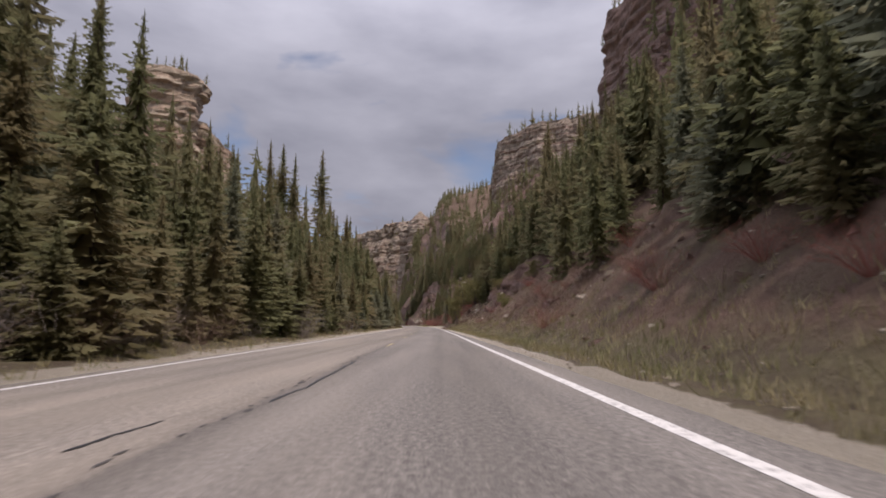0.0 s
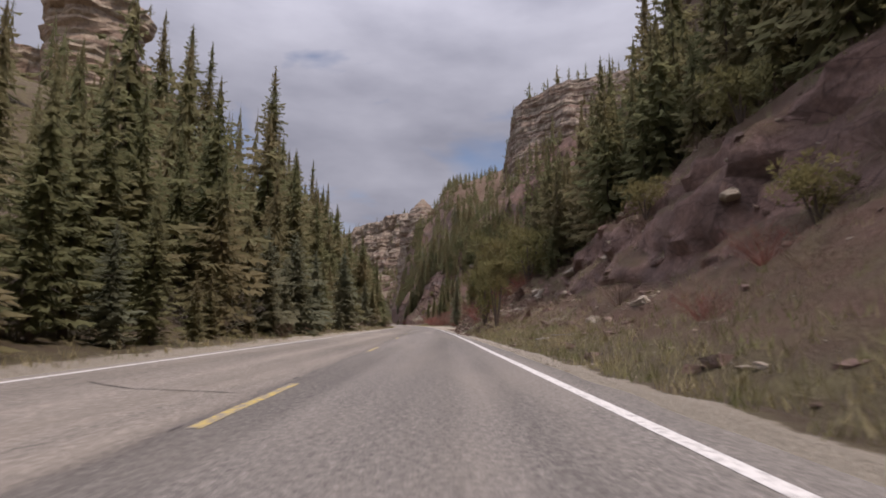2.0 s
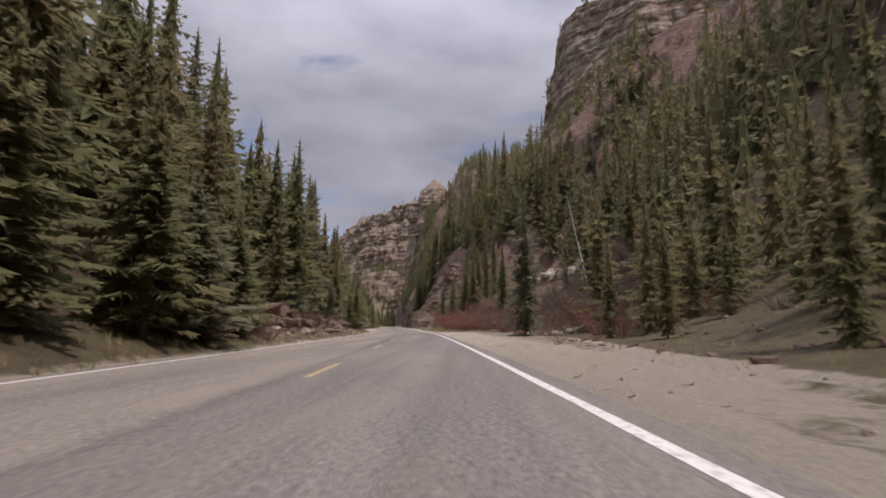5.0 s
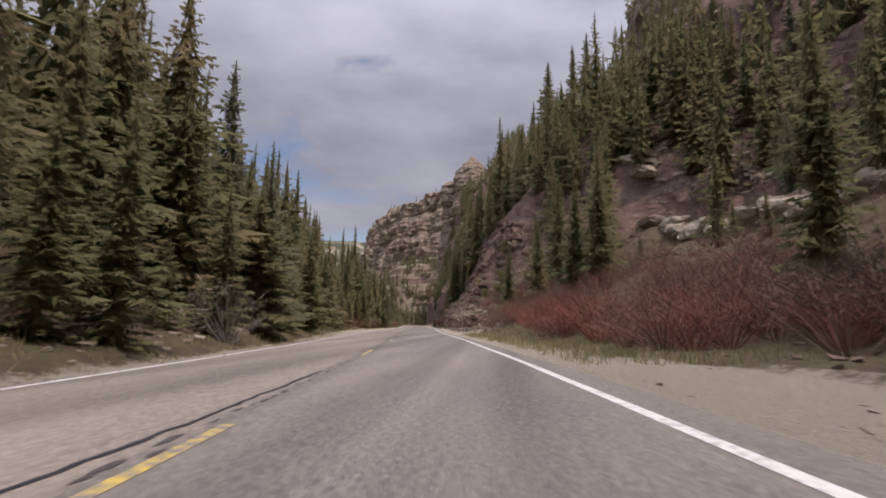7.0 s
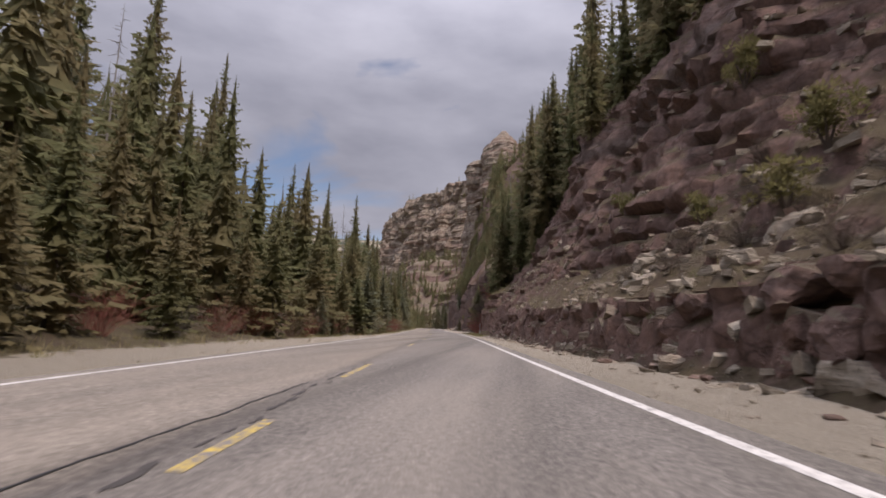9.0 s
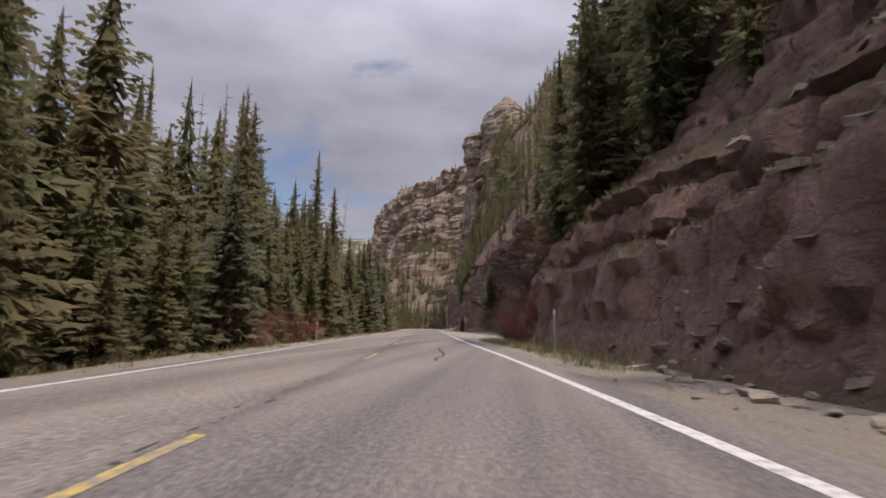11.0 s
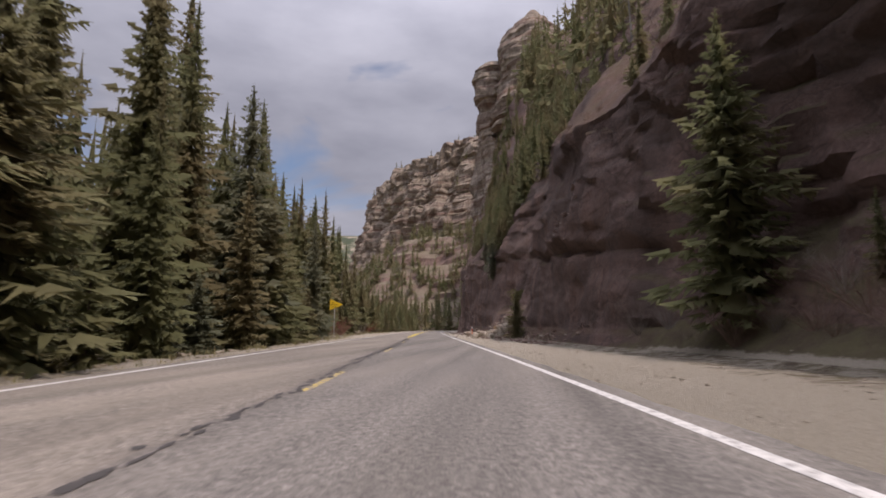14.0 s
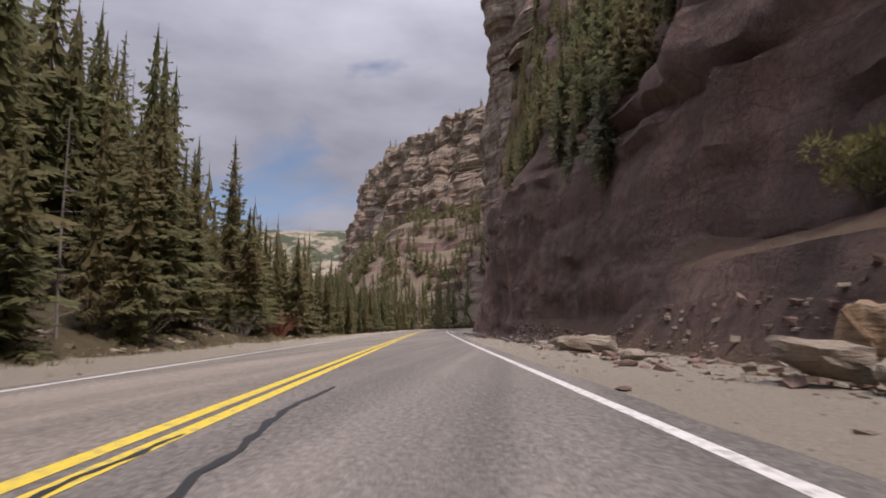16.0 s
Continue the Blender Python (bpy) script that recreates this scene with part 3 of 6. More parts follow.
for e in DASH_ENDS:
    mid = table(MIDLINE, e)[0]
    marking("centre_dash", mid - 0.06, mid + 0.06, e - 3.2, e, M_YELLOW, "worn yellow painted dash", 0.02)
marking("centre_dash", -1.71, -1.59, 254.3, 256.0, M_YELLOW, "worn yellow painted dash", 0.02)
marking("centre_line", CENTRE - 0.035, CENTRE + 0.125, 426, 640, M_FRESHYELLOW, "solid yellow painted line")
marking("centre_line", CENTRE - 0.31, CENTRE - 0.15, 424, 640, M_FRESHYELLOW, "solid yellow painted line")


DRIVEN_Y, DRIVEN_X = [p[2] for p in PATH] + [500.0], [p[1] for p in PATH] + [-51.76]


def tar_seal(pts, width, lift=0.006):
    """A wavy band of crack sealer along points of (u, y)."""
    pts = [Vector((float(np.interp(y, DRIVEN_Y, DRIVEN_X)) + u, y, 0)) for u, y in pts]
    fine = []
    for a, b in zip(pts, pts[1:]):
        n = max(2, int((b - a).length / 0.12))
        fine += [a.lerp(b, i / n) for i in range(n)]
    fine.append(pts[-1])
    verts, faces = [], []
    for i, p in enumerate(fine):
        d = (fine[min(i + 1, len(fine) - 1)] - fine[max(i - 1, 0)]).normalized()
        side = Vector((-d.y, d.x, 0))
        jig = Vector((noise.noise(p * 2.1), 0, 0)) * 0.05 + Vector((noise.noise(p * 9.0), 0, 0)) * 0.025
        w = width * (0.45 + 0.9 * abs(noise.noise(p * 3.3 + Vector((5, 0, 0)))) + 0.5 * abs(noise.noise(p * 11.0))) * (0.4 if i in (0, len(fine) - 1) else 1)
        for sgn in (-0.5, 0.5):
            q = p + jig + side * w * sgn
            verts.append((q.x, q.y, road_z(q.x - xc(q.y), q.y) + lift))
        if i:
            faces.append((2 * i - 2, 2 * i - 1, 2 * i + 1, 2 * i))
    o = mesh_object("tar_seal", verts, faces, M_TAR)
    o.parent = road
    return tagged(o, "dark tar crack seal")


for pts, w in [
    ([(-2.45, 3.7), (-2.43, 4.25), (-2.38, 4.9)], 0.05),
    ([(-1.79, 6.0), (-1.70, 7.6), (-1.74, 9.8), (-1.78, 13.0)], 0.06),
    ([(-4.68, 61.4), (-3.72, 60.7), (-3.0, 60.6), (-2.18, 60.4)], 0.035),
    ([(-1.5, 65.7), (-0.6, 65.9), (0.4, 65.8)], 0.03),
    ([(-1.68, 246.6), (-0.72, 247.2), (0.38, 247.8), (1.71, 248.5)], 0.03),
    ([(-4.14, 405.4), (-3.95, 406.5), (-3.65, 408.0)], 0.04),
    ([(-0.9, 98.2), (-0.76, 99.0), (-0.88, 100.1), (-1.02, 100.8), (-0.72, 101.5), (-0.70, 102.9)], 0.09),
    ([(-1.95, 165.0), (-2.0, 167.2), (-2.1, 170.0), (-2.3, 173.0)], 0.07),
    ([(-2.05, 192.0), (-2.1, 196.0), (-2.0, 197.4), (-1.95, 199.5), (-1.85, 203.0)], 0.08),
    ([(-0.5, 187.0), (-0.45, 189.5), (-0.6, 190.4)], 0.1),
    ([(-2.2, 250.5), (-2.15, 253.8), (-2.05, 256.2), (-2.0, 259.0)], 0.035),
    ([(0.0, 312.5), (-0.02, 313.7), (0.04, 314.2), (0.2, 314.7), (0.3, 316.1), (0.25, 317.7), (0.2, 321.6)], 0.075),
    ([(-3.8, 318.5), (-3.6, 320.3)], 0.05),
    ([(-2.6, 364.5), (-2.35, 366.2), (-2.4, 368.5)], 0.06),
    ([(-4.5, 394.8), (-3.4, 394.6), (-1.9, 394.8)], 0.05),
    ([(-2.1, 389.0), (-1.98, 392.0), (-2.05, 393.4), (-1.95, 395.0), (-1.8, 398.0), (-1.75, 406.0)], 0.075),
    ([(-1.75, 408.0), (-1.8, 413.0), (-1.6, 416.4), (-1.5, 417.3), (-1.35, 417.6), (-0.55, 416.95), (-0.32, 416.2), (-0.1, 416.1), (-0.3, 416.5), (-0.28, 417.4), (0.1, 418.3), (0.18, 419.5), (1.0, 420.7)], 0.085),
    ([(-1.39, 419.0), (-1.36, 424.0), (-1.34, 428.2), (-1.40, 428.5), (-1.39, 429.1), (-1.58, 430.8), (-1.46, 433.0)], 0.09),
    ([(-4.8, 419.9), (-4.1, 419.5)], 0.05),
    ([(-2.0, 425.0), (-2.03, 428.0), (-2.02, 429.6)], 0.07),
]:
    tar_seal(pts, w)


def crumbled_joint():
    """The broken construction joint along the centre line: small ragged dark patches, too many to count."""
    rd = random.Random(31)
    n = Nodes("crumbled_joint", 0.85, 0.2)
    mat = n.done(n.mix(n.noise(12, 4, 0.7), (0.038, 0.034, 0.032), (0.085, 0.076, 0.070)))
    verts, faces = [], []
    for y0, y1, gap, wide in ((0.5, 15, 0.5, 0.10), (40, 100, 1.4, 0.07), (160, 178, 0.4, 0.12), (196, 216, 0.5, 0.09), (218, 264, 0.4, 0.11), (300, 324, 0.7, 0.08), (324, 352, 0.35, 0.12), (364, 408, 0.24, 0.14), (408, 421, 0.07, 0.12)):
        y = y0
        while y < y1:
            y += gap * rd.uniform(0.4, 1.6)
            u = table(MIDLINE, y)[0] - 0.16 + rd.gauss(0, 0.06 if wide < 0.2 else 0.12)
            a, b = wide * rd.uniform(0.3, 1.0), rd.uniform(0.08, 0.5 if y < 408 else 0.3)
            i0 = len(verts)
            for k in range(7):
                an = 6.2832 * k / 7
                r = rd.uniform(0.6, 1.15)
                uu, yy = u + 0.5 * a * r * math.cos(an), y + 0.5 * b * r * math.sin(an)
                verts.append((xc(yy) + uu, yy, road_z(uu, yy) + 0.0052))
            faces.append(tuple(range(i0, i0 + 7)))
    ob = mesh_object("crumbled_joint", verts, faces, mat)
    ob.parent = road
    return tagged(ob, "crumbled dark joint along the centre of the asphalt", kind="stuff")


crumbled_joint()


# ---- far rock walls ----
def cliff(name, label, line, rows, cols, material, lean=0.18, rough=1.0, seed=0):
    """A bedded rock wall along line, points of (x, y, foot z, top z), that steps back bed by bed; its top runs back as a bench."""
    line = [Vector(p) for p in line]
    seg = [0.0]
    for a, b in zip(line, line[1:]):
        seg.append(seg[-1] + (b.xy - a.xy).length)
    beds = np.random.RandomState(seed)
    thick = beds.uniform(0.5, 1.5, 30)
    edges = np.cumsum(thick) / thick.sum()
    outs = np.concatenate([[0], np.cumsum(beds.uniform(0.1, 1.0, 30))])
    outs = outs / outs[-1]
    bedout = beds.uniform(0, 1, 30)
    verts, faces = [], []
    for i in range(cols + 1):
        s = seg[-1] * i / cols
        k = max(j for j in range(len(seg)) if seg[j] <= s + 1e-6)
        k = min(k, len(seg) - 2)
        f = (s - seg[k]) / (seg[k + 1] - seg[k])
        p = line[k].lerp(line[k + 1], f)
        ahead = (line[k + 1] - line[k]).xy.normalized()
        out = Vector((ahead.y, -ahead.x, 0))
        z0 = p.z
        z1 = tops(line, k, f)
        h = z1 - z0
        z1 += h * 0.06 * noise.noise(Vector((s * 0.04, seed, 0))) + h * 0.03 * noise.noise(Vector((s * 0.2, seed, 4)))
        for j in range(rows + 1):
            v = j / rows
            z = z0 + (z1 - z0) * v
            b = int(np.searchsorted(edges, v + 0.03 * noise.noise(Vector((s * 0.03, 0, seed)))))
            q = Vector((p.x, p.y, z))
            back = lean * h * (outs[min(b, 30)] - 1)
            bulge = rough * (h * 0.05 * ridged(q * (3.2 / h) + Vector((seed, 0, 0))) + h * 0.016 * ridged(q * (14 / h)) + h * 0.03 * abs(noise.noise(Vector((s * 6 / h, seed, z * 0.9 / h)))) + h * 0.022 * (bedout[min(b, 29)] - 0.5))
            w = q + out * (bulge - back)
            verts.append(tuple(w))
        w = Vector(verts[-1])
        for back, up in ((h * 0.12, h * 0.03), (h * 0.5, h * 0.08), (h * 1.2, 0.0)):
            verts.append(tuple(w - out * back + Vector((0, 0, up + h * 0.02 * noise.noise(w * 0.1)))))
    n = rows + 4
    for i in range(cols):
        for j in range(n - 1):
            a = i * n + j
            faces.append((a, a + 1, a + n + 1, a + n))
    ob = mesh_object(name, verts, faces, material)
    return tagged(ob, label, "cliff", kind="structure")


TOPS = {}


def tops(line, k, f):
    a, b = TOPS[tuple(line[k])], TOPS[tuple(line[k + 1])]
    return a + (b - a) * f


def cliff_from(name, label, pts, rows, cols, material, **kw):
    for x, y, z, top in pts:
        TOPS[tuple(Vector((x, y, z)))] = top
    return cliff(name, label, [(x, y, z) for x, y, z, top in pts], rows, cols, material, **kw)


cliff_from("cliff_tower", "buff sandstone tower with an overhanging cap above the forest", [(-190, 190, 40, 82), (-150, 214, 45, 88), (-128, 224, 45, 92), (-110, 236, 45, 92), (-100, 248, 45, 80), (-104, 268, 40, 66), (-120, 300, 35, 50)], 70, 130, M_BUFFROCK, lean=0.08, seed=3)
cliff_from("cliff_bluff", "banded sandstone bluff with trees along its rim", [(44, 440, 55, 98), (34, 340, 62, 106), (37, 316, 70, 114), (58, 304, 72, 120), (110, 292, 70, 124)], 60, 150, M_ROCK, lean=0.12, seed=5)
cliff_from("cliff_rim", "dark sandstone rim wall above the wooded slope", [(120, 205, 70, 120), (68, 196, 66, 116), (60, 184, 62, 112), (64, 140, 62, 108), (66, 60, 64, 112), (68, -40, 66, 114)], 50, 150, M_DARKROCK, lean=0.1, seed=6)
cliff_from("cliff_spire", "layered sandstone promontory with a rounded balanced top", [(-38, 690, 20, 80), (-45, 620, 20, 86), (-46, 586, 24, 86), (-40, 572, 30, 86), (-22, 564, 54, 88), (-8, 562, 56, 92), (40, 556, 56, 104)], 60, 150, M_ROCK, lean=0.06, seed=8)
cliff_from("cliff_far", "pale banded sandstone cliff at the head of the canyon", [(-180, 980, 20, 108), (-168, 872, 30, 120), (-134, 826, 30, 136), (-98, 800, 30, 142), (-66, 782, 30, 150), (20, 764, 40, 158), (140, 740, 40, 165)], 90, 190, M_ROCK, lean=0.30, rough=1.7, seed=11)
cliff_from("talus_slope", "wooded talus slope under the far cliff", [(-190, 900, -6, 2), (-165, 800, -6, 14), (-138, 752, -6, 36), (-100, 716, -6, 58), (-40, 700, -6, 60), (60, 690, -6, 60)], 26, 90, M_DARKROCK, lean=1.1, rough=0.5, seed=14)


def pinnacle(name, label, x, y, rows, seed, material=M_ROCK):
    """A free-standing layered rock; rows of height and radius from the foot up."""
    n, verts, faces = 40, [], []
    zs = np.linspace(rows[0][0], rows[-1][0], 60)
    for i, z in enumerate(zs):
        r = np.interp(z, [q[0] for q in rows], [q[1] for q in rows])
        r *= 1 + 0.09 * (noise.cell(Vector((seed + 0.5, math.floor(z / 2.2) + 0.5, 0.5))))
        for k in range(n):
            a = 6.2832 * k / n
            p = Vector((x + r * math.cos(a), y + r * math.sin(a), z))
            rr = r * (1 + 0.16 * ridged(p * 0.09) + 0.07 * ridged(p * 0.35))
            verts.append((x + rr * math.cos(a), y + rr * math.sin(a), z))
    for i in range(len(zs) - 1):
        for k in range(n):
            a, b = i * n + k, i * n + (k + 1) % n
            faces.append((a, b, b + n, a + n))
    verts.append((x, y, rows[-1][0] + 0.6))
    top = len(verts) - 1
    for k in range(n):
        faces.append(((len(zs) - 1) * n + k, (len(zs) - 1) * n + (k + 1) % n, top))
    return tagged(mesh_object(name, verts, faces, material), label, "cliff", kind="structure")


pinnacle("dome_rock", "domed layered sandstone pinnacle on the promontory", -24.5, 570, [(72, 16), (86, 14.5), (98, 14), (106, 13), (112, 11), (116, 7), (119, 3.4), (121.5, 1.8)], 2)
pinnacle("knob_rock", "rounded overhanging sandstone knob on the promontory", -40.0, 578, [(74, 6.5), (84, 6.2), (89, 7.4), (96, 8.2), (101, 7.2), (104, 4.6), (105.5, 2.0)], 5)
pinnacle("tower_cap", "overhanging buff sandstone cap of the tower", -122.0, 226, [(50, 17), (66, 15.5), (78, 14), (88, 13), (94, 13), (99, 15.6), (104, 16), (107.5, 14.5), (111, 10), (112, 6)], 7, M_BUFFROCK)


def hills():
    """Rolling ground out to the horizon, rising into a wooded mesa beyond the canyon's mouth."""
    n, size = 110, 4200
    verts, faces = [], []
    for i in range(n + 1):
        for j in range(n + 1):
            x, y = -size + 2 * size * i / n, -size + 2 * size * j / n
            p = Vector((x, y, 0))
            z = -7 + 16 * noise.noise(p * 0.003) * smoothstep(300, 900, abs(x + 0.1 * y))
            mesa = smoothstep(1050, 1600, y - 0.25 * abs(x + 600)) * 255 * (0.92 + 0.14 * noise.noise(p * 0.0016))
            side = smoothstep(260, 900, abs(x + 20)) * 90
            verts.append((x, y, z + max(mesa, side if y < 700 else 0)))
    for i in range(n):
        for j in range(n):
            a = i * (n + 1) + j
            faces.append((a, a + n + 1, a + n + 2, a + 1))
    ob = mesh_object("far_ground", verts, faces, M_HILL, smooth=True)
    return tagged(ob, "wooded hills and mesa beyond the canyon", "ground", kind="structure")


hills()


# ---- trees ----
from mathutils.bvhtree import BVHTree


def spruce_meshes(seed, levels, per, twigs, width, sparse=0.0):
    """Trunk and crown of a spruce 1 m high; the crown is tiers of drooping boughs, each a spine with hanging side twigs."""
    rnd = random.Random(seed)
    tv, tf = [], []
    rings = 5
    for i in range(rings + 1):
        z = i / rings
        r = 0.010 * (1 - z) + 0.0012
        for k in range(6):
            a = k * math.pi / 3
            tv.append((r * math.cos(a) + 0.004 * math.sin(5 * z + seed), r * math.sin(a), z * 0.985))
    for i in range(rings):
        for k in range(6):
            a, b = i * 6 + k, i * 6 + (k + 1) % 6
            tf += [(a, b, b + 6), (a, b + 6, a + 6)]
    cv, cf = [], []
    z0 = rnd.uniform(0.03, 0.10)

    def tri(ca, sa, *pts):
        i0 = len(cv)
        for x, y, zz in pts:
            cv.append((x * ca - y * sa, x * sa + y * ca, zz))
        cf.append((i0, i0 + 1, i0 + 2))

    for lv in range(levels):
        f = lv / (levels - 1)
        z = z0 + (1 - z0) * (f ** 0.85)
        reach = width * ((1 - f) ** 0.85) * (0.70 + 0.5 * rnd.random()) + 0.008
        if f < 0.12:
            reach *= 0.7 + 2.5 * f
        n = max(4, int(per * (1 - 0.4 * f)))
        a0 = rnd.random() * 6.28
        # the dark inner skirt of old twigs
        for b in range(5 if sparse < 0.2 else 3):
            a = a0 + b * 1.26 + rnd.uniform(-0.4, 0.4)
            r = reach * rnd.uniform(0.3, 0.55)
            tri(math.cos(a), math.sin(a), (0, 0, z + 1.2 / levels), (r, -0.4 * r, z - 0.5 * r - 0.7 / levels), (r, 0.4 * r, z - 0.8 * r - 0.2 / levels))
        for b in range(n):
            if rnd.random() < sparse:
                continue
            a = a0 + b * 6.283 / n + rnd.uniform(-0.35, 0.35)
            rr = reach * rnd.uniform(0.5, 1.2)
            ca, sa = math.cos(a), math.sin(a)
            droop = rr * (0.42 - 0.75 * f) * rnd.uniform(0.6, 1.3)
            zb = z + rnd.uniform(-0.8, 0.8) / levels
            m = max(min(2, twigs), round(twigs * (1 - 0.35 * f)))

            def spine(g):
                return rr * g, 0.0, zb - droop * (1.3 * g - 0.3 * g * g)

            half = (0.5 if m > 6 else 0.44) / m
            for k in range(m):
                g = 0.15 + 0.85 * (k + 0.5) / m
                for sgn in (-1, 1):
                    gg = g + rnd.uniform(-0.25, 0.25) / m
                    size = rr * (0.42 - 0.30 * gg) * rnd.uniform(0.5, 1.3)
                    p, q, t = spine(gg - half), spine(gg + half), spine(gg)
                    tri(ca, sa, p, q, (t[0] + size * rnd.uniform(0.35, 0.8), sgn * size * rnd.uniform(0.6, 1.0), t[2] - size * rnd.uniform(0.15, 0.95) - 0.06 / levels))
            w = rr * 0.06 + 0.002
            e = spine(0.75)
            tri(ca, sa, (e[0], -w, e[2] - w), (e[0], w, e[2] + w), (rr * 1.12, rnd.uniform(-w, w), spine(1.05)[2] + 0.03 * rr))
    return (tv, tf), (cv, cf)


def make_mesh(name, vf, material):
    me = bpy.data.meshes.new(name)
    me.from_pydata(vf[0], [], vf[1])
    me.materials.append(material)
    return me


def kinds_of(seed, rows):
    out = []
    for k, (lv, per, tw, wd, sparse, mat) in enumerate(rows):
        t, c = spruce_meshes(seed + k, lv, per, tw, wd, sparse)
        out.append((make_mesh("trunk", t, M_BARK), make_mesh("crown", c, mat)))
    return out


KINDS = kinds_of(10, [(38, 10, 6, 0.145, 0.06, M_SPRUCE), (36, 10, 6, 0.17, 0.08, M_SPRUCE), (40, 9, 6, 0.12, 0.08, M_SPRUCE), (34, 11, 6, 0.18, 0.06, M_BLUESPRUCE), (38, 9, 6, 0.14, 0.34, M_SPRUCE), (38, 10, 6, 0.155, 0.08, M_BLUESPRUCE)])
CLOSE_KINDS = kinds_of(110, [(46, 11, 9, 0.155, 0.06, M_SPRUCE), (44, 11, 9, 0.175, 0.08, M_SPRUCE), (48, 10, 8, 0.13, 0.08, M_SPRUCE), (42, 12, 9, 0.19, 0.06, M_BLUESPRUCE), (44, 10, 9, 0.15, 0.28, M_SPRUCE), (46, 11, 8, 0.165, 0.08, M_BLUESPRUCE)])
MID_KINDS = kinds_of(60, [(30, 9, 5, 0.15, 0.04, M_SPRUCE), (29, 9, 5, 0.17, 0.04, M_SPRUCE), (31, 9, 5, 0.13, 0.05, M_SPRUCE)])
BACK_KINDS = kinds_of(70, [(26, 7, 4, 0.165, 0.04, M_SPRUCE), (25, 7, 4, 0.19, 0.04, M_SPRUCE), (27, 7, 4, 0.145, 0.04, M_SPRUCE)])
FAR_KINDS = kinds_of(40, [(21, 6, 3, 0.19, 0.0, M_SPRUCE), (22, 6, 3, 0.16, 0.0, M_SPRUCE), (20, 6, 3, 0.21, 0.0, M_SPRUCE)])
RIM_KINDS = kinds_of(80, [(10, 3, 1, 0.23, 0.25, M_SPRUCE), (10, 3, 1, 0.20, 0.25, M_SPRUCE), (9, 3, 1, 0.28, 0.25, M_SPRUCE)])

TREE_LABEL = "tall dark green spruce with drooping boughs"


def tree(x, y, z, height, kind, close=False, lean=0.0, fat=1.0):
    t, c = CLOSE_KINDS[kind] if close else KINDS[kind]
    base = new("spruce")
    base.empty_display_size = 0.2
    tagged(base, TREE_LABEL, "tree", "canyon spruces")
    base.matrix_basis = pose(x, y, z - 0.15, lean, lean * 0.6, random.uniform(0, 360)) @ Matrix.Diagonal((height * fat, height * fat, height, 1))
    for nm, me in (("trunk", t), ("crown", c)):
        new(nm, me).parent = base
    return base


def bvh(ob):
    return BVHTree.FromPolygons([v.co for v in ob.data.vertices], [p.vertices for p in ob.data.polygons])


B_LEFT, B_RIGHT = bvh(ground), bvh(hill)


def drop(tree_bvh, x, y, top=300):
    hit = tree_bvh.ray_cast(Vector((x, y, top)), Vector((0, 0, -1)))
    return hit[0], hit[1]


rnd = random.Random(5)
count = 0
placed = []


def free(x, y, gap):
    for px, py in placed[:90] + placed[-160:]:
        if (px - x) ** 2 + (py - y) ** 2 < gap * gap:
            return False
    return True


SPOTS = []          # x, y, z, height, kind, girth, distance from the driven line


def stand(tree_bvh, u, y, h, kind, fat, gap, steep=0.4):
    x = xc(y) + u
    if not free(x, y, gap) or -13 < u < 0 and 414 < y < 424.5 or -10.5 < u < 0 and 114 < y < 131 or -9.0 < u < 0 and (162 < y < 164 or 162 < y < 202) or 58 < y < 84 and 0 < u < 13.5 or 88 < y < 121 and 4 < u < 9.5 or 182 < y < 266 and (11 < u < 33 and rnd.random() < 0.92 or 33 <= u < 50 and rnd.random() < 0.5):
        return
    p, nrm = drop(tree_bvh, x, y)
    if p is None or abs(nrm.z) < steep:
        return
    placed.append((x, y))
    if y > 390 and 0 < u < 26:
        h *= 0.5
    if 92 < y < 121 and 5 < u < 10:
        h = min(h, 4.0)
    if y > 458 and -26 < u < 0:
        h = min(h, 7.5)
    SPOTS.append((x, y, p.z, h, kind, fat, abs(u)))


# single trees that stand out against the sky: offset from the road, y, height of the tip
TALL_SLOPE = [(12.5, 14, 10.8), (13.5, 19, 13), (12.5, 25, 13), (14, 31, 15), (13, 10, 11), (14, 6, 12), (13, 2, 12), (12.2, 35, 13), (14.5, 40, 15), (15, 23, 15), (15.5, 12, 14)]
TALL_SOUTH = [(-58, 103, 42), (-63, 107, 44), (-68, 110, 48), (-72, 106, 50), (-66, 100, 46), (-60, 96, 42), (-76, 112, 52), (-56, 110, 40), (-62, 116, 43), (-46, 72, 35), (-50, 77, 37), (-54, 81, 40), (-50, 70, 38), (-56, 75, 42), (-60, 80, 44), (-44, 66, 35), (-62, 87, 45), (-47, 62, 38), (-53, 66, 42), (-13, 14, 16), (-15, 17, 18), (-14, 10.5, 16), (-12.5, 19, 14), (-17, 21, 19), (-16, 24.2, 17.1), (-20, 28.3, 17.1), (-12, 14.9, 11), (-40, 97.8, 40.2), (-36, 112.6, 39.1), (-36, 131, 46.1), (-26, 149.9, 31.8), (-21.6, 156.3, 32.3), (17, 28.8, 14.3), (17, 22.4, 15), (13, 15.2, 11), (26, 56.8, 28), (-33, 131.5, 43.5), (-31, 160, 54), (-38, 126.4, 45.6), (24, 103.4, 41.5), (26, 114.1, 42.7), (-27, 158.9, 35.3), (-22, 178.9, 33.7), (-20, 180, 26.9), (-18, 126.2, 21.9), (12, 112.8, 12)]
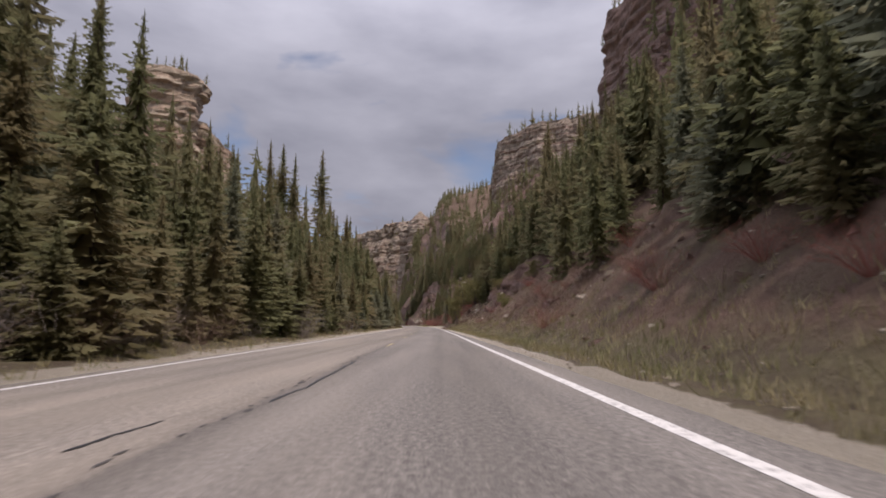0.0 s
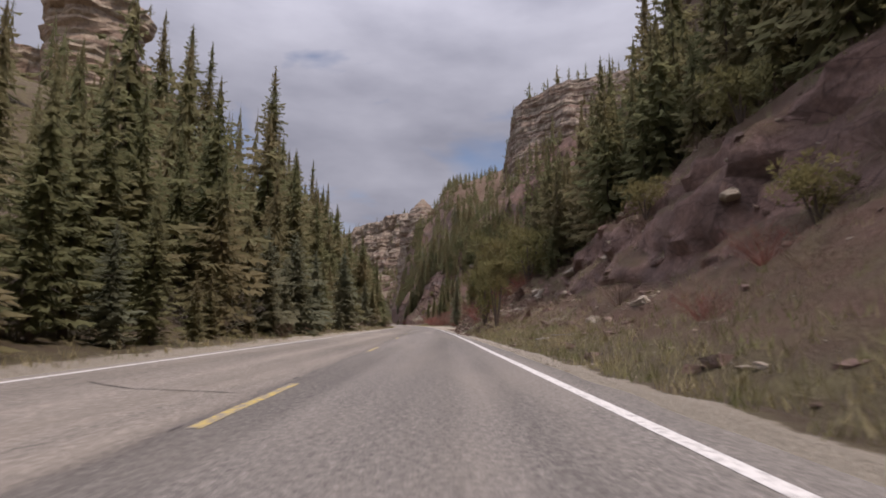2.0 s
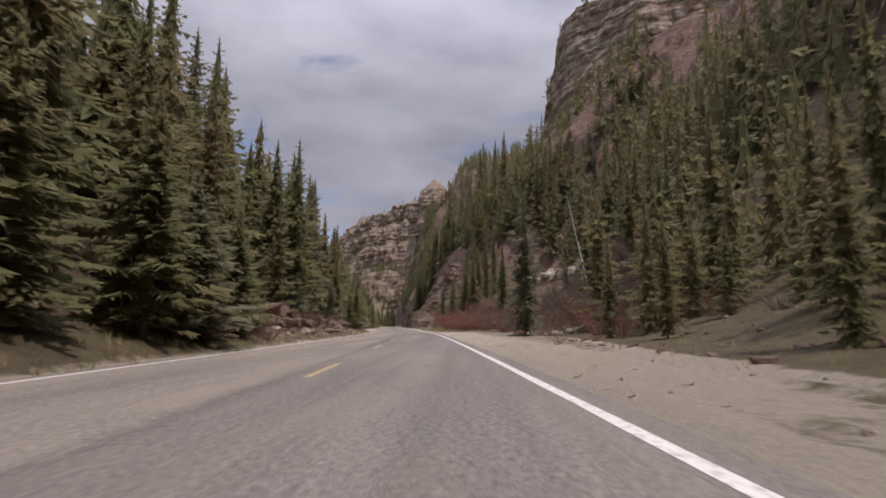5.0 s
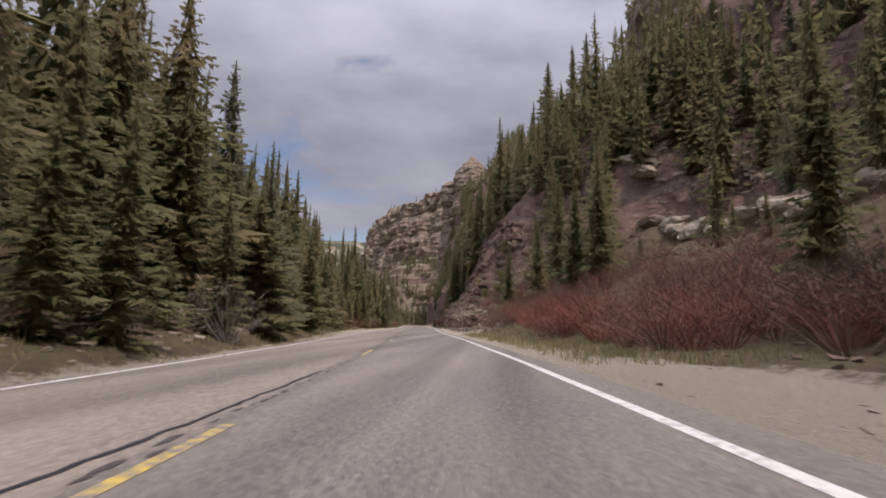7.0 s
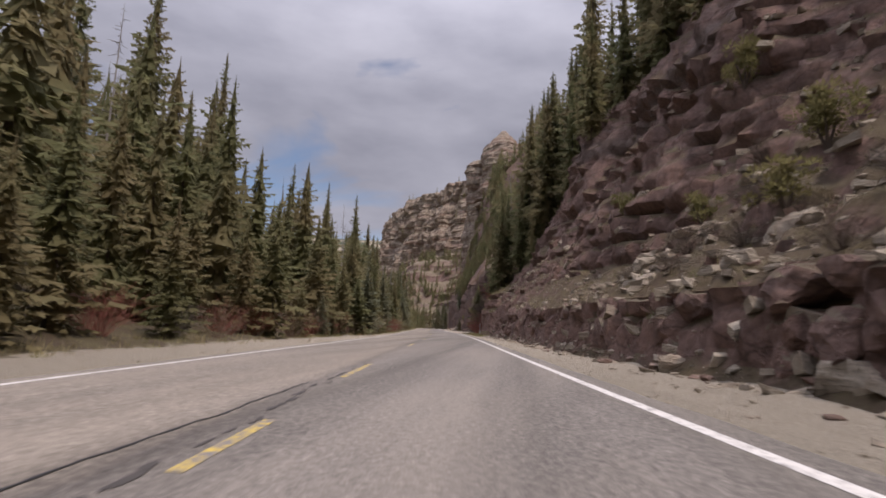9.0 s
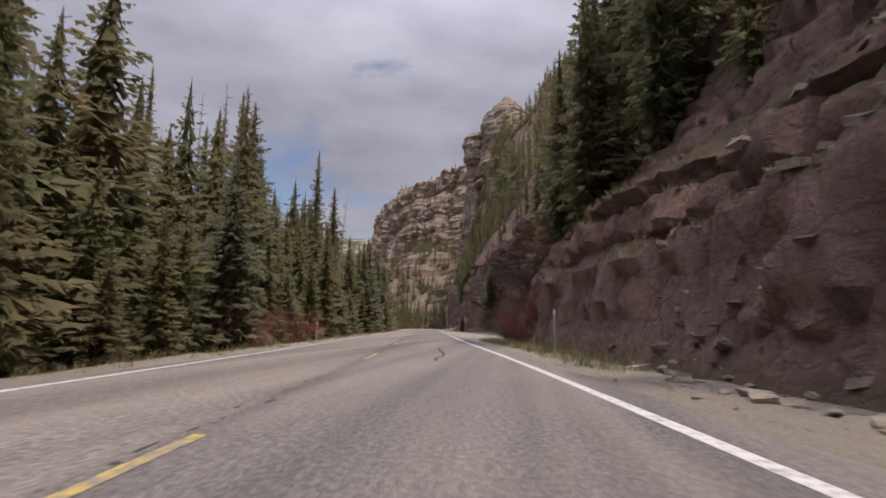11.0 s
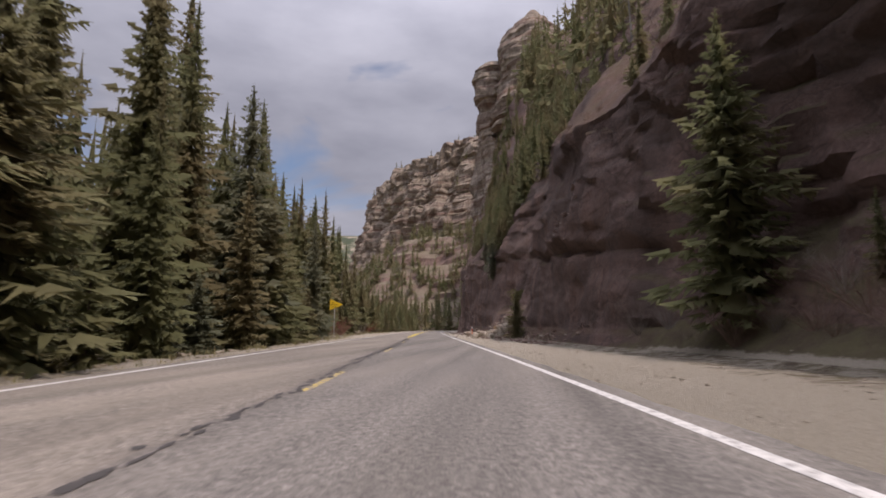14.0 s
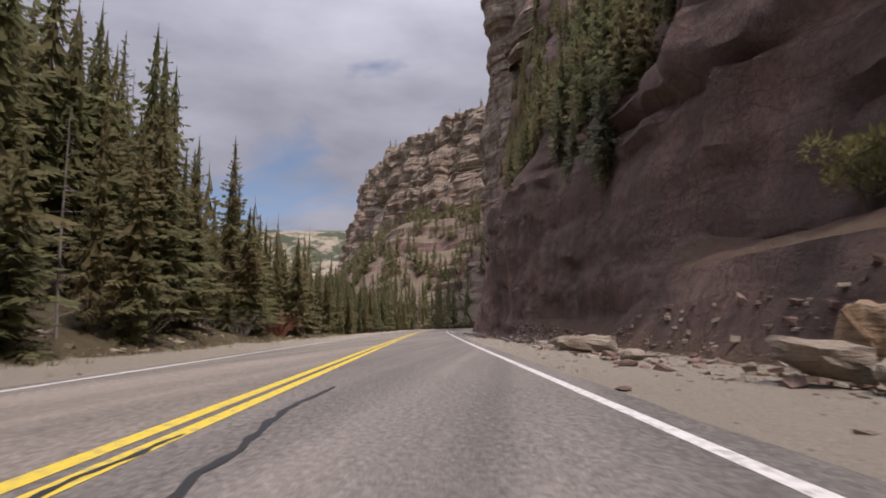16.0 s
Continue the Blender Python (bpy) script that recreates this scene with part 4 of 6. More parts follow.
TALL_MID = [(-16, 205.6, 16.9), (-14, 203.8, 13.6), (-34, 290.8, 35.1), (-34, 302, 39.2), (-14, 191.8, 17.1), (-12, 184.3, 14.5), (26, 307.2, 59), (28, 294.4, 55.2), (29, 283.8, 56.3), (9, 181, 12.5), (-26, 236.9, 28.5), (-28, 247.2, 28.1), (-38, 293.7, 32.6), (-44, 343.1, 51.7), (-46, 403.7, 49.2), (17, 316.1, 50), (30, 322.3, 66), (30, 302.7, 60.5), (32, 299.3, 61), (-40, 308.3, 34.4), (-34, 275, 26.8), (-24, 250.4, 20.3), (19, 324.6, 50), (-38, 314.2, 32), (-38, 319.2, 32.7), (-30, 287.3, 22.4), (-46, 373.9, 41.6), (18, 339.8, 44), (18, 318.9, 44.6)]
TALL_NORTH = [(-26, 363.5, 31.4), (-24, 352.1, 24.2), (-22, 344.9, 19.6), (-26, 398.6, 25.4), (30, 424.7, 62.2), (22, 367.2, 36.4), (28, 397.6, 50.8), (-28.7, 423.6, 43.9), (-23.7, 420.6, 33.6), (-15, 370, 15.6), (-16, 362.8, 15.4), (-14, 416.2, 18.7), (-14, 356.6, 14.8), (-24, 425.1, 23.9), (-22, 417, 21.8), (-28, 440.6, 24.5), (-30, 450.7, 29.3), (-30, 458.9, 25.9), (-34, 482.3, 27.8), (-30, 486.5, 23.1), (-26, 454.2, 20.1), (-30, 464.4, 25.5), (-32, 473.4, 31.4), (-32, 482.3, 27.5), (-30, 501.6, 22.9), (-34, 483.4, 26.3)]
# dark spruces on the slope above the pull-out
TALL_PULLOUT = [(33, 264, 42), (37, 267, 46), (41, 271, 48), (36, 274, 46), (45, 276, 52), (41, 281, 52), (48, 269, 50), (52, 263, 50), (45, 259, 44), (51, 253, 46), (57, 250, 48), (46, 246, 40), (54, 240, 44), (60, 234, 46), (50, 228, 40), (58, 222, 44), (30, 236, 17), (33, 243, 19), (38, 236, 24), (25, 209, 22), (13, 212, 13), (12, 231, 13.5), (14, 237, 16), (12.5, 243, 15), (17, 245, 20), (14, 250, 17), (20, 252, 23), (31, 214, 28), (24, 196, 19), (28, 199, 24), (21.5, 203, 17), (31, 205, 29), (26, 191, 21), (33, 196, 30), (-10.5, 187, 15), (-11.5, 194, 17), (-12.5, 189, 18), (-10.8, 198, 14), (-13, 199, 19), (-12.5, 213, 15), (-12, 219, 14), (-12.5, 224, 17), (7.6, 325.5, 20), (8.6, 327, 20), (7.2, 329, 17), (9, 331, 18), (8, 334, 15), (9.6, 322, 21), (12, 318, 32), (13.5, 322, 36), (15, 316, 36), (11.5, 326, 33), (14, 330, 37), (16.5, 324, 40), (18, 312, 40), (20, 308, 45), (17, 305, 40), (22, 303, 48), (13, 336, 34), (24, 298, 50), (19, 300, 42), (9, 236, 9.5), (10, 241, 11), (11, 233, 12), (8.5, 246, 9), (-9.5, 391, 14), (-10.5, 396, 15), (-9.2, 400, 13), (-11, 388, 15), (-10, 404, 14), (-9.6, 378, 14), (-10.5, 383, 15), (-9.8, 373, 13), (-10, 324, 13), (-11, 328, 14), (-10.5, 28, 13), (-11.5, 31, 14.5), (-10.2, 35, 12), (-12.5, 39, 15)]
CLOSE_BY = 0.01     # marks a single tree that stands close to the road
HEROES = []
for u, y, tip in TALL_SLOPE + TALL_SOUTH + TALL_MID + TALL_NORTH + TALL_PULLOUT:
    x = xc(y) + u
    p, nrm = drop(B_LEFT if u < 0 else B_RIGHT, x, y)
    if p is None:
        p, nrm = drop(B_LEFT, x, y)
    if p is None:
        continue
    placed.append((x, y))
    h = min(26.0, max(8.0, tip - p.z))
    HEROES.append((x, y, tip - h if tip - h > p.z - 1 else p.z, h, rnd.choice((0, 2, 2, 4, 0, 5)), rnd.uniform(0.85, 1.1), CLOSE_BY if abs(u) < 13 else 0.0))
# small spruces rooted in the open bank
for u, y, h in [(9.1, 15.9, 4.8), (8.4, 10.6, 4.4), (9.6, 12.6, 6.0), (10.6, 10.2, 8.0), (9.0, 8.2, 5.0), (10.8, 18.6, 6.5), (11.6, 14.4, 8.0), (10.2, 6.6, 7.0), (11.8, 22.0, 6.0), (8.2, 334, 5.0), (7.6, 423.4, 4.6), (10.7, 395.6, 12.0), (13.0, 371, 9.0), (13.4, 366.5, 11.0), (12.4, 376, 7.5)]:
    p, nrm = drop(B_RIGHT, xc(y) + u, y)
    placed.append((p.x, p.y))
    HEROES.append((p.x, y, p.z, h, rnd.choice((1, 3, 5)), rnd.uniform(1.2, 1.45), CLOSE_BY))
for u, y, h in [(19, 208, 3.6), (22, 212, 3.8), (24, 219, 3.0), (20, 226, 3.0), (25, 238, 3.4), (21, 246, 3.0), (27, 208, 5.0)]:
    p, nrm = drop(B_RIGHT, xc(y) + u, y)
    placed.append((p.x, p.y))
    HEROES.append((p.x, y, p.z, h, rnd.choice((1, 3, 5)), rnd.uniform(1.1, 1.3), 0.0))
for u, y, h in [(-9.8, 12.4, 4.2), (-10.8, 15.6, 5.2), (-9.2, 20.6, 4.0), (-11.4, 10.2, 5.0), (-9.4, 25.0, 4.4)]:
    p, nrm = drop(B_LEFT, xc(y) + u, y)
    placed.append((p.x, p.y))
    HEROES.append((p.x, y, p.z, h, rnd.choice((1, 3, 5)), rnd.uniform(1.2, 1.45), CLOSE_BY))
# left forest: low growth at the verge, taller behind
for y in np.arange(-6, 560, 0.8):
    for _ in range(3):
        verge = left_profile(y)[0] - 1.0
        u = verge - 60 * rnd.random() ** 2.0
        h = rnd.uniform(2.5, 9) if u > verge - 2.5 else rnd.uniform(9, 15) if u > verge - 8 else rnd.uniform(12, 19)
        if rnd.random() < 0.15 or y < 130 and u < -20:
            h *= 0.62
        stand(B_LEFT, u, y + rnd.uniform(-1, 1), h, rnd.randrange(6), rnd.uniform(0.95, 1.45) * (1.3 if h < 8 else 1), 1.6)
for y in np.arange(20, 145, 1.3):
    stand(B_LEFT, -rnd.uniform(12.5, 24), y + rnd.uniform(-1, 1), rnd.uniform(5, 10), rnd.randrange(6), rnd.uniform(0.9, 1.2), 1.4)
# right slopes
for y in np.arange(-4, 640, 0.42):
    r = right_profile(y)
    u = r[4] + 4 + (r[12] + 12 - r[4]) * rnd.random() ** 1.1
    if y < 95 and u < 12 or 255 < y < 300 and u < 17:
        continue
    stand(B_RIGHT, u, y + rnd.uniform(-1, 1), rnd.uniform(6, 15), rnd.randrange(6), rnd.uniform(0.9, 1.25), 2.4, 0.33)

for y in np.arange(-6, 130, 0.3):
    r = right_profile(y)
    stand(B_RIGHT, rnd.uniform(14 if y < 65 else 12, 40), y + rnd.uniform(-1, 1), rnd.uniform(7, 14), rnd.randrange(6), rnd.uniform(0.9, 1.3), 2.2, 0.3)
for y in np.arange(96, 134, 0.6):
    stand(B_RIGHT, rnd.uniform(6.5, 15), y + rnd.uniform(-1, 1), rnd.uniform(4, 10), rnd.randrange(6), rnd.uniform(1.0, 1.4), 1.8, 0.2)
for y in np.arange(340, 410, 1.0):
    stand(B_RIGHT, right_profile(y)[0] + rnd.uniform(1.2, 8), y + rnd.uniform(-1, 1), rnd.uniform(3, 6), rnd.randrange(6), rnd.uniform(1.3, 1.8), 1.5, 0.34)
for y in np.arange(440, 545, 0.3):
    r = right_profile(y)
    stand(B_RIGHT, r[8] + 1.0 + 16 * rnd.random(), y, rnd.uniform(10, 19), rnd.randrange(6), rnd.uniform(0.9, 1.3), 1.6, 0.02)
for y in np.arange(500, 600, 0.35):
    stand(B_RIGHT, rnd.uniform(10, 30), y, rnd.uniform(5, 11), rnd.randrange(6), rnd.uniform(1.0, 1.4), 1.6, 0.1)

# shaded bank with trees close over the road
for y in np.arange(105, 128, 1.2):
    stand(B_RIGHT, rnd.uniform(6.8, 10), y + rnd.uniform(-0.4, 0.4), rnd.uniform(3.5, 7), rnd.randrange(6), rnd.uniform(1.0, 1.35), 1.3, 0.05)
for y in np.arange(130, 168, 1.2):
    stand(B_RIGHT, rnd.uniform(9, 18), y + rnd.uniform(-0.5, 0.5), rnd.uniform(4, 9), rnd.randrange(6), rnd.uniform(0.9, 1.2), 1.8, 0.1)
for y in np.arange(2, 50, 1.3):
    stand(B_RIGHT, rnd.uniform(9.5, 13.5), y + rnd.uniform(-0.5, 0.5), rnd.uniform(3.5, 9), rnd.randrange(6), rnd.uniform(1.0, 1.35), 2.0, 0.05)
for y in np.arange(84, 120, 1.8):
    stand(B_RIGHT, rnd.uniform(9.5, 14), y + rnd.uniform(-1, 1), rnd.uniform(9, 14), rnd.randrange(6), rnd.uniform(1.0, 1.3), 1.8, 0.2)
for y in np.arange(165, 262, 0.5):
    u = rnd.uniform(14, 58)
    if u < 33 and y > 178 and rnd.random() < 0.85:
        continue
    stand(B_RIGHT, u, y + rnd.uniform(-1, 1), rnd.uniform(6, 13), rnd.randrange(6), rnd.uniform(0.9, 1.3), 1.8, 0.25)
for y in np.arange(256, 302, 0.25):
    stand(B_RIGHT, 17 + 18 * rnd.random(), y, rnd.uniform(8, 14), rnd.randrange(6), rnd.uniform(1.0, 1.3), 1.5, 0.03)
for y in np.arange(40, 104, 0.35):
    stand(B_RIGHT, 13.5 + 10 * rnd.random(), y, rnd.uniform(6, 12), rnd.randrange(6), rnd.uniform(1.0, 1.35), 1.4, 0.03)
for y in np.arange(450, 488, 0.22):
    stand(B_RIGHT, rnd.uniform(8.8, 14), y, rnd.uniform(8, 14), rnd.randrange(6), rnd.uniform(1.0, 1.35), 1.2, 0.0)
for y in np.arange(150, 206, 0.5):
    stand(B_LEFT, -rnd.uniform(13, 24), y, rnd.uniform(6, 12), rnd.randrange(6), rnd.uniform(1.0, 1.4), 1.5, 0.05)
for y in np.arange(188, 285, 0.36):
    stand(B_RIGHT, rnd.uniform(33, 64), y, rnd.uniform(10, 17), rnd.randrange(6), rnd.uniform(1.0, 1.35), 1.7, 0.2)
for y in np.arange(424, 540, 0.35):
    stand(B_LEFT, left_profile(y)[0] - rnd.uniform(2, 22), y + rnd.uniform(-1, 1), rnd.uniform(7, 15), rnd.choice((0, 2, 2, 5)), rnd.uniform(0.75, 1.0), 1.5)

for y in np.arange(300, 700, 0.6):
    r = right_profile(y)
    stand(B_RIGHT, rnd.uniform(r[10], r[12] + 50), y, rnd.uniform(7, 13), rnd.randrange(6), rnd.uniform(1.0, 1.4), 2.0, 0.15)



def kept_low(spots):
    """Young, lower trees along the line from the road to the buff tower."""
    out = []
    for q in spots:
        x, y, z, h = q[:4]
        if x < -5 and y < 150:
            for ye in range(0, 52, 4):
                ex = xc(ye)
                gap = math.degrees(math.atan2(x - ex, y - ye) - math.atan2(-122 - ex, 226 - ye))
                if y > ye and -1.5 < gap < 6.0:
                    h = min(h, (0.39 if gap > 0.5 else 0.52) * math.hypot(x - ex, y - ye) + 0.84 - z)
        if h > 2.0:
            out.append((x, y, z, h) + tuple(q[4:]))
    return out


SPOTS = sorted(kept_low(SPOTS), key=lambda q: q[6])
HEROES = kept_low(HEROES)
NEAR = 126
CLOSE = SPOTS[55][6]
for x, y, z, h, kind, fat, off in HEROES + SPOTS[:NEAR]:
    tree(x, y, z, h, kind, close=off > 0 and off < CLOSE, fat=fat)


def joined(name, label, spots, kinds, parts=(0, 1)):
    """Many trees in one mesh, for woods too thick or far to count."""
    vs, fs, mats, base = [], [], [], 0
    for x, y, z, h, kind, fat, off in spots:
        a = rnd.uniform(0, 6.28)
        ca, sa = math.cos(a) * h * fat, math.sin(a) * h * fat
        for m in parts:
            me = kinds[kind % len(kinds)][m]
            co = np.empty(len(me.vertices) * 3)
            me.vertices.foreach_get("co", co)
            co = co.reshape(-1, 3)
            vs.append(np.stack([x + co[:, 0] * ca - co[:, 1] * sa, y + co[:, 0] * sa + co[:, 1] * ca, z - 0.2 + co[:, 2] * h], 1))
            q = np.empty(len(me.loops), int)
            me.loops.foreach_get("vertex_index", q)
            corners = len(me.loops) // len(me.polygons)
            fs.append(q.reshape(-1, corners) + base)
            mats.append(np.full(len(me.polygons), m))
            base += len(co)
    v, f = np.concatenate(vs), np.concatenate(fs)
    me = bpy.data.meshes.new(name)
    me.vertices.add(len(v))
    me.vertices.foreach_set("co", v.ravel())
    me.loops.add(f.size)
    me.loops.foreach_set("vertex_index", f.ravel())
    me.polygons.add(len(f))
    me.polygons.foreach_set("loop_start", np.arange(len(f)) * f.shape[1])
    me.materials.append(M_BARK)
    me.materials.append(M_SPRUCE)
    me.polygons.foreach_set("material_index", np.concatenate(mats))
    me.update(calc_edges=True)
    return tagged(new(name, me), label, "forest", kind="stuff")


MID = [q for q in SPOTS[NEAR:] if q[6] < 12.8]
SECOND = [q for q in SPOTS[NEAR:] if 12.8 <= q[6] < 17.5]
REST = [q for q in SPOTS[NEAR:] if 17.5 <= q[6] < 23 or 23 <= q[6] < 42 and 195 < q[1] < 275]
HIGH = [q for q in SPOTS[NEAR:] if q[6] >= 23 and not (q[6] < 42 and 195 < q[1] < 275) and rnd.random() < (0.4 if 300 < q[1] < 430 else 0.56)]
# woods on the flat beyond the bend
for _ in range(420):
    y = rnd.uniform(560, 715)
    u = -rnd.uniform(9, 150)
    p, nrm = drop(B_LEFT, xc(y) + u, y)
    if p is not None:
        HIGH.append((xc(y) + u, y, p.z, rnd.uniform(8, 17), rnd.randrange(3), rnd.uniform(1.0, 1.4), 50))
joined("roadside_forest", "dense dark green spruce forest beside the road", MID, MID_KINDS)
joined("second_forest", "dark spruces behind the first row of the forest", SECOND, BACK_KINDS)
joined("slope_forest", "spruce woods on the lower canyon slopes", REST, FAR_KINDS, (1,))
joined("upper_forest", "spruce woods high on the canyon slopes", HIGH, RIM_KINDS, (1,))

# woods on the rims and round the far cliffs
rim = []
for o in [q for q in scene.objects if q.name.startswith(("cliff_", "talus", "tower_cap"))]:
    tb = bvh(o)
    xs = [v.co.x for v in o.data.vertices]
    ys = [v.co.y for v in o.data.vertices]
    for _ in range(0 if o.name.startswith("talus") else 16 if o.name.startswith("tower") else 260):
        x, y = rnd.uniform(min(xs), max(xs)), rnd.uniform(min(ys), max(ys))
        p, nrm = drop(tb, x, y)
        if p is not None and abs(nrm.z) > (0.1 if o.name.startswith("talus") else 0.5):
            rim.append((x, y, p.z, rnd.uniform(9, 16) if o.name.startswith("talus") else rnd.uniform(5, 10), rnd.randrange(3), rnd.uniform(1.0, 1.5), 0))
talus = bpy.data.objects["talus_slope"].data
faces = [f for f in talus.polygons if -190 < f.center.x < 40 and f.center.z < 62]
for f in rnd.choices(faces, [f.area for f in faces], k=1200):
    rim.append((f.center.x + rnd.uniform(-2, 2), f.center.y + rnd.uniform(-2, 2), f.center.z - 0.5, rnd.uniform(6, 13), rnd.randrange(3), rnd.uniform(1.1, 1.6), 0))
joined("rim_forest", "small spruces along the cliff rims", rim, RIM_KINDS, (1,))


def juniper_meshes(seed):
    """A round-crowned juniper 1 m high: short forked trunk and a crown of many small upright sprays."""
    rd = random.Random(seed)
    bm = bmesh.new()
    for k in range(4):
        a = k * 1.57 + rd.random()
        top = Vector((0.18 * math.cos(a), 0.18 * math.sin(a), 0.6))
        m = top.to_track_quat("Z", "Y").to_matrix().to_4x4()
        bmesh.ops.create_cone(bm, segments=5, radius1=0.03, radius2=0.01, depth=top.length, matrix=m @ Matrix.Translation((0, 0, top.length / 2)))
    trunk = bpy.data.meshes.new("trunk")
    bm.to_mesh(trunk)
    bm.free()
    trunk.materials.append(M_BARK)
    cv, cf = [], []
    clumps = [Vector((rd.gauss(0, 0.2), rd.gauss(0, 0.2), rd.uniform(0.3, 0.86))) for _ in range(26)]
    for c in clumps:
        r = rd.uniform(0.10, 0.19)
        for _ in range(60):
            d = Vector((rd.gauss(0, 1), rd.gauss(0, 1), rd.gauss(0.2, 1))).normalized()
            p = c + d * r * rd.uniform(0.5, 1.0)
            side = d.cross(Vector((rd.gauss(0, 1), rd.gauss(0, 1), 1))).normalized() * 0.018
            i0 = len(cv)
            cv += [tuple(p - side), tuple(p + side), tuple(p + d * 0.07 + Vector((0, 0, 0.02)))]
            cf.append((i0, i0 + 1, i0 + 2))
    return trunk, make_mesh("crown", (cv, cf), M_JUNIPER)


M_JUNIPER = needle_material("juniper_foliage", (0.105, 0.106, 0.046), (0.220, 0.200, 0.085), (0.19, 0.16, 0.075))
JUNIPERS = [juniper_meshes(i + 3) for i in range(3)]


def juniper(u, y, h, wide=1.0, lift=0.0):
    p, nrm = drop(B_RIGHT if u > 0 else B_LEFT, xc(y) + u, y)
    base = new("juniper")
    tagged(base, "round olive-green juniper rooted in the rocky bank", "tree", "junipers")
    base.matrix_basis = pose(p.x, p.y, p.z - 0.1, 0, 0, rnd.uniform(0, 360)) @ Matrix.Diagonal((h * wide, h * wide, h, 1))
    for nm, me in zip(("trunk", "crown"), JUNIPERS[int(y) % 3]):
        ob = new(nm, me)
        ob.parent = base
        if nm == "crown":
            ob.matrix_basis = pose(0, 0, lift) @ Matrix.Diagonal((1, 1, 1 - lift, 1))


juniper(4.7, 89.7, 4.7, 0.54, 0.4)
for u, y, h, wide in [(4.5, 95.1, 4.6, 0.58), (7.0, 105.5, 6.6, 0.75), (4.9, 109.5, 4.8, 0.55), (7.4, 108, 4.0, 0.9), (8.6, 99, 5.5, 0.8), (10.2, 438.5, 2.2, 0.9), (9.8, 262, 1.7, 1.1), (8.6, 266, 1.5, 1.2), (11, 268, 2.0, 1.0), (9.2, 272, 1.3, 1.2), (12.5, 275, 2.2, 0.9), (9, 280, 1.4, 1.1), (13, 259, 2.0, 1.0), (15, 264, 2.4, 1.0), (9, 66, 1.6, 1.1), (11, 72, 2.2, 1.0), (8, 58, 1.4, 1.2), (12, 62, 2.4, 0.9), (10, 78, 2.0, 1.0), (7.6, 101, 2.2, 1.0), (8.9, 119, 2.6, 0.9)]:
    juniper(u, y, h, wide)


# ---- rocks ----
def rock_mesh(seed, flat=0.7, cuts=11, level=2):
    """An angular block: a ball cut flat by random planes, with a little roughness."""
    rd = random.Random(seed)
    bm = bmesh.new()
    bmesh.ops.create_icosphere(bm, subdivisions=level, radius=1.0)
    for _ in range(cuts):
        d = Vector((rd.gauss(0, 1), rd.gauss(0, 1), rd.gauss(0, 0.9))).normalized()
        k = rd.uniform(0.5, 0.8)
        for v in bm.verts:
            over = v.co.dot(d) - k
            if over > 0:
                v.co -= d * over
    for v in bm.verts:
        v.co += v.co.normalized() * 0.05 * noise.noise(v.co * 2.3 + Vector((seed, 0, 0)))
        v.co.z *= flat
    me = bpy.data.meshes.new("boulder")
    bm.to_mesh(me)
    bm.free()
    return me


def stone_material(name, a, b, c3):
    n = Nodes(name, 0.9, 0.2)
    c = n.mix(n.noise(1.6, 6, 0.7), a, b)
    c = n.mix(n.ramp(n.noise(0.9, 4, 0.6), [(0.5, 0.0), (0.72, 0.8)]), c, c3)
    c = n.mix(0.35, c, n.ramp(n.rand(), [(0.0, 0.6), (1.0, 1.2)]), "MULTIPLY")
    beds = n.noise(2.2, 5, 0.7, (0.5, 0.5, 5.0), 0.4)
    c = n.mix(0.6, c, n.ramp(beds, [(0.34, 0.42), (0.46, 1.0), (0.6, 1.15)]), "MULTIPLY")
    c = n.mix(0.5, c, n.ramp(n.noise(17, 4, 0.8), [(0.3, 0.5), (0.66, 1.25)]), "MULTIPLY")
    n.bump(n.math("ADD", n.noise(5, 7, 0.75), beds), 0.9, 0.12)
    return n.done(c)


M_STONE = stone_material("grey_buff_stone", (0.24, 0.20, 0.155), (0.48, 0.41, 0.32), (0.27, 0.185, 0.135))
M_REDSTONE = stone_material("red_brown_stone", (0.12, 0.075, 0.06), (0.26, 0.175, 0.14), (0.34, 0.28, 0.22))
ROCKS, RED_ROCKS = [], []
for i in range(7):
    for lst, mat in ((ROCKS, M_STONE), (RED_ROCKS, M_REDSTONE)):
        me = rock_mesh(i + 20, (0.75, 0.6, 0.85, 0.5, 0.7, 0.95, 0.4)[i], 12)
        me.materials.append(mat)
        lst.append(me)


def ground_at(u, y):
    x = xc(y) + u
    best = None
    for tb in (B_LEFT, B_RIGHT):
        p, nrm = drop(tb, x, y)
        if p is not None and (best is None or p.z > best[0].z):
            best = (p, nrm)
    return best


def boulder(u, y, sx, sy, sz, kind, red=False, turn=0.0, tip=0.0, sink=0.3, label="", up=None):
    g = ground_at(u, y)
    z = (g[0].z if g else 0.0) if up is None else up
    ob = new("boulder", (RED_ROCKS if red else ROCKS)[kind % 7])
    ob.matrix_basis = pose(xc(y) + u, y, z + sz * (0.7 - sink), tip, tip * 0.5, turn) @ Matrix.Diagonal((sx, sy, sz, 1))
    return tagged(ob, label or ("red-brown angular sandstone block on the bank" if red else "pale grey sandstone boulder beside the road"), "boulder", "fallen rocks")


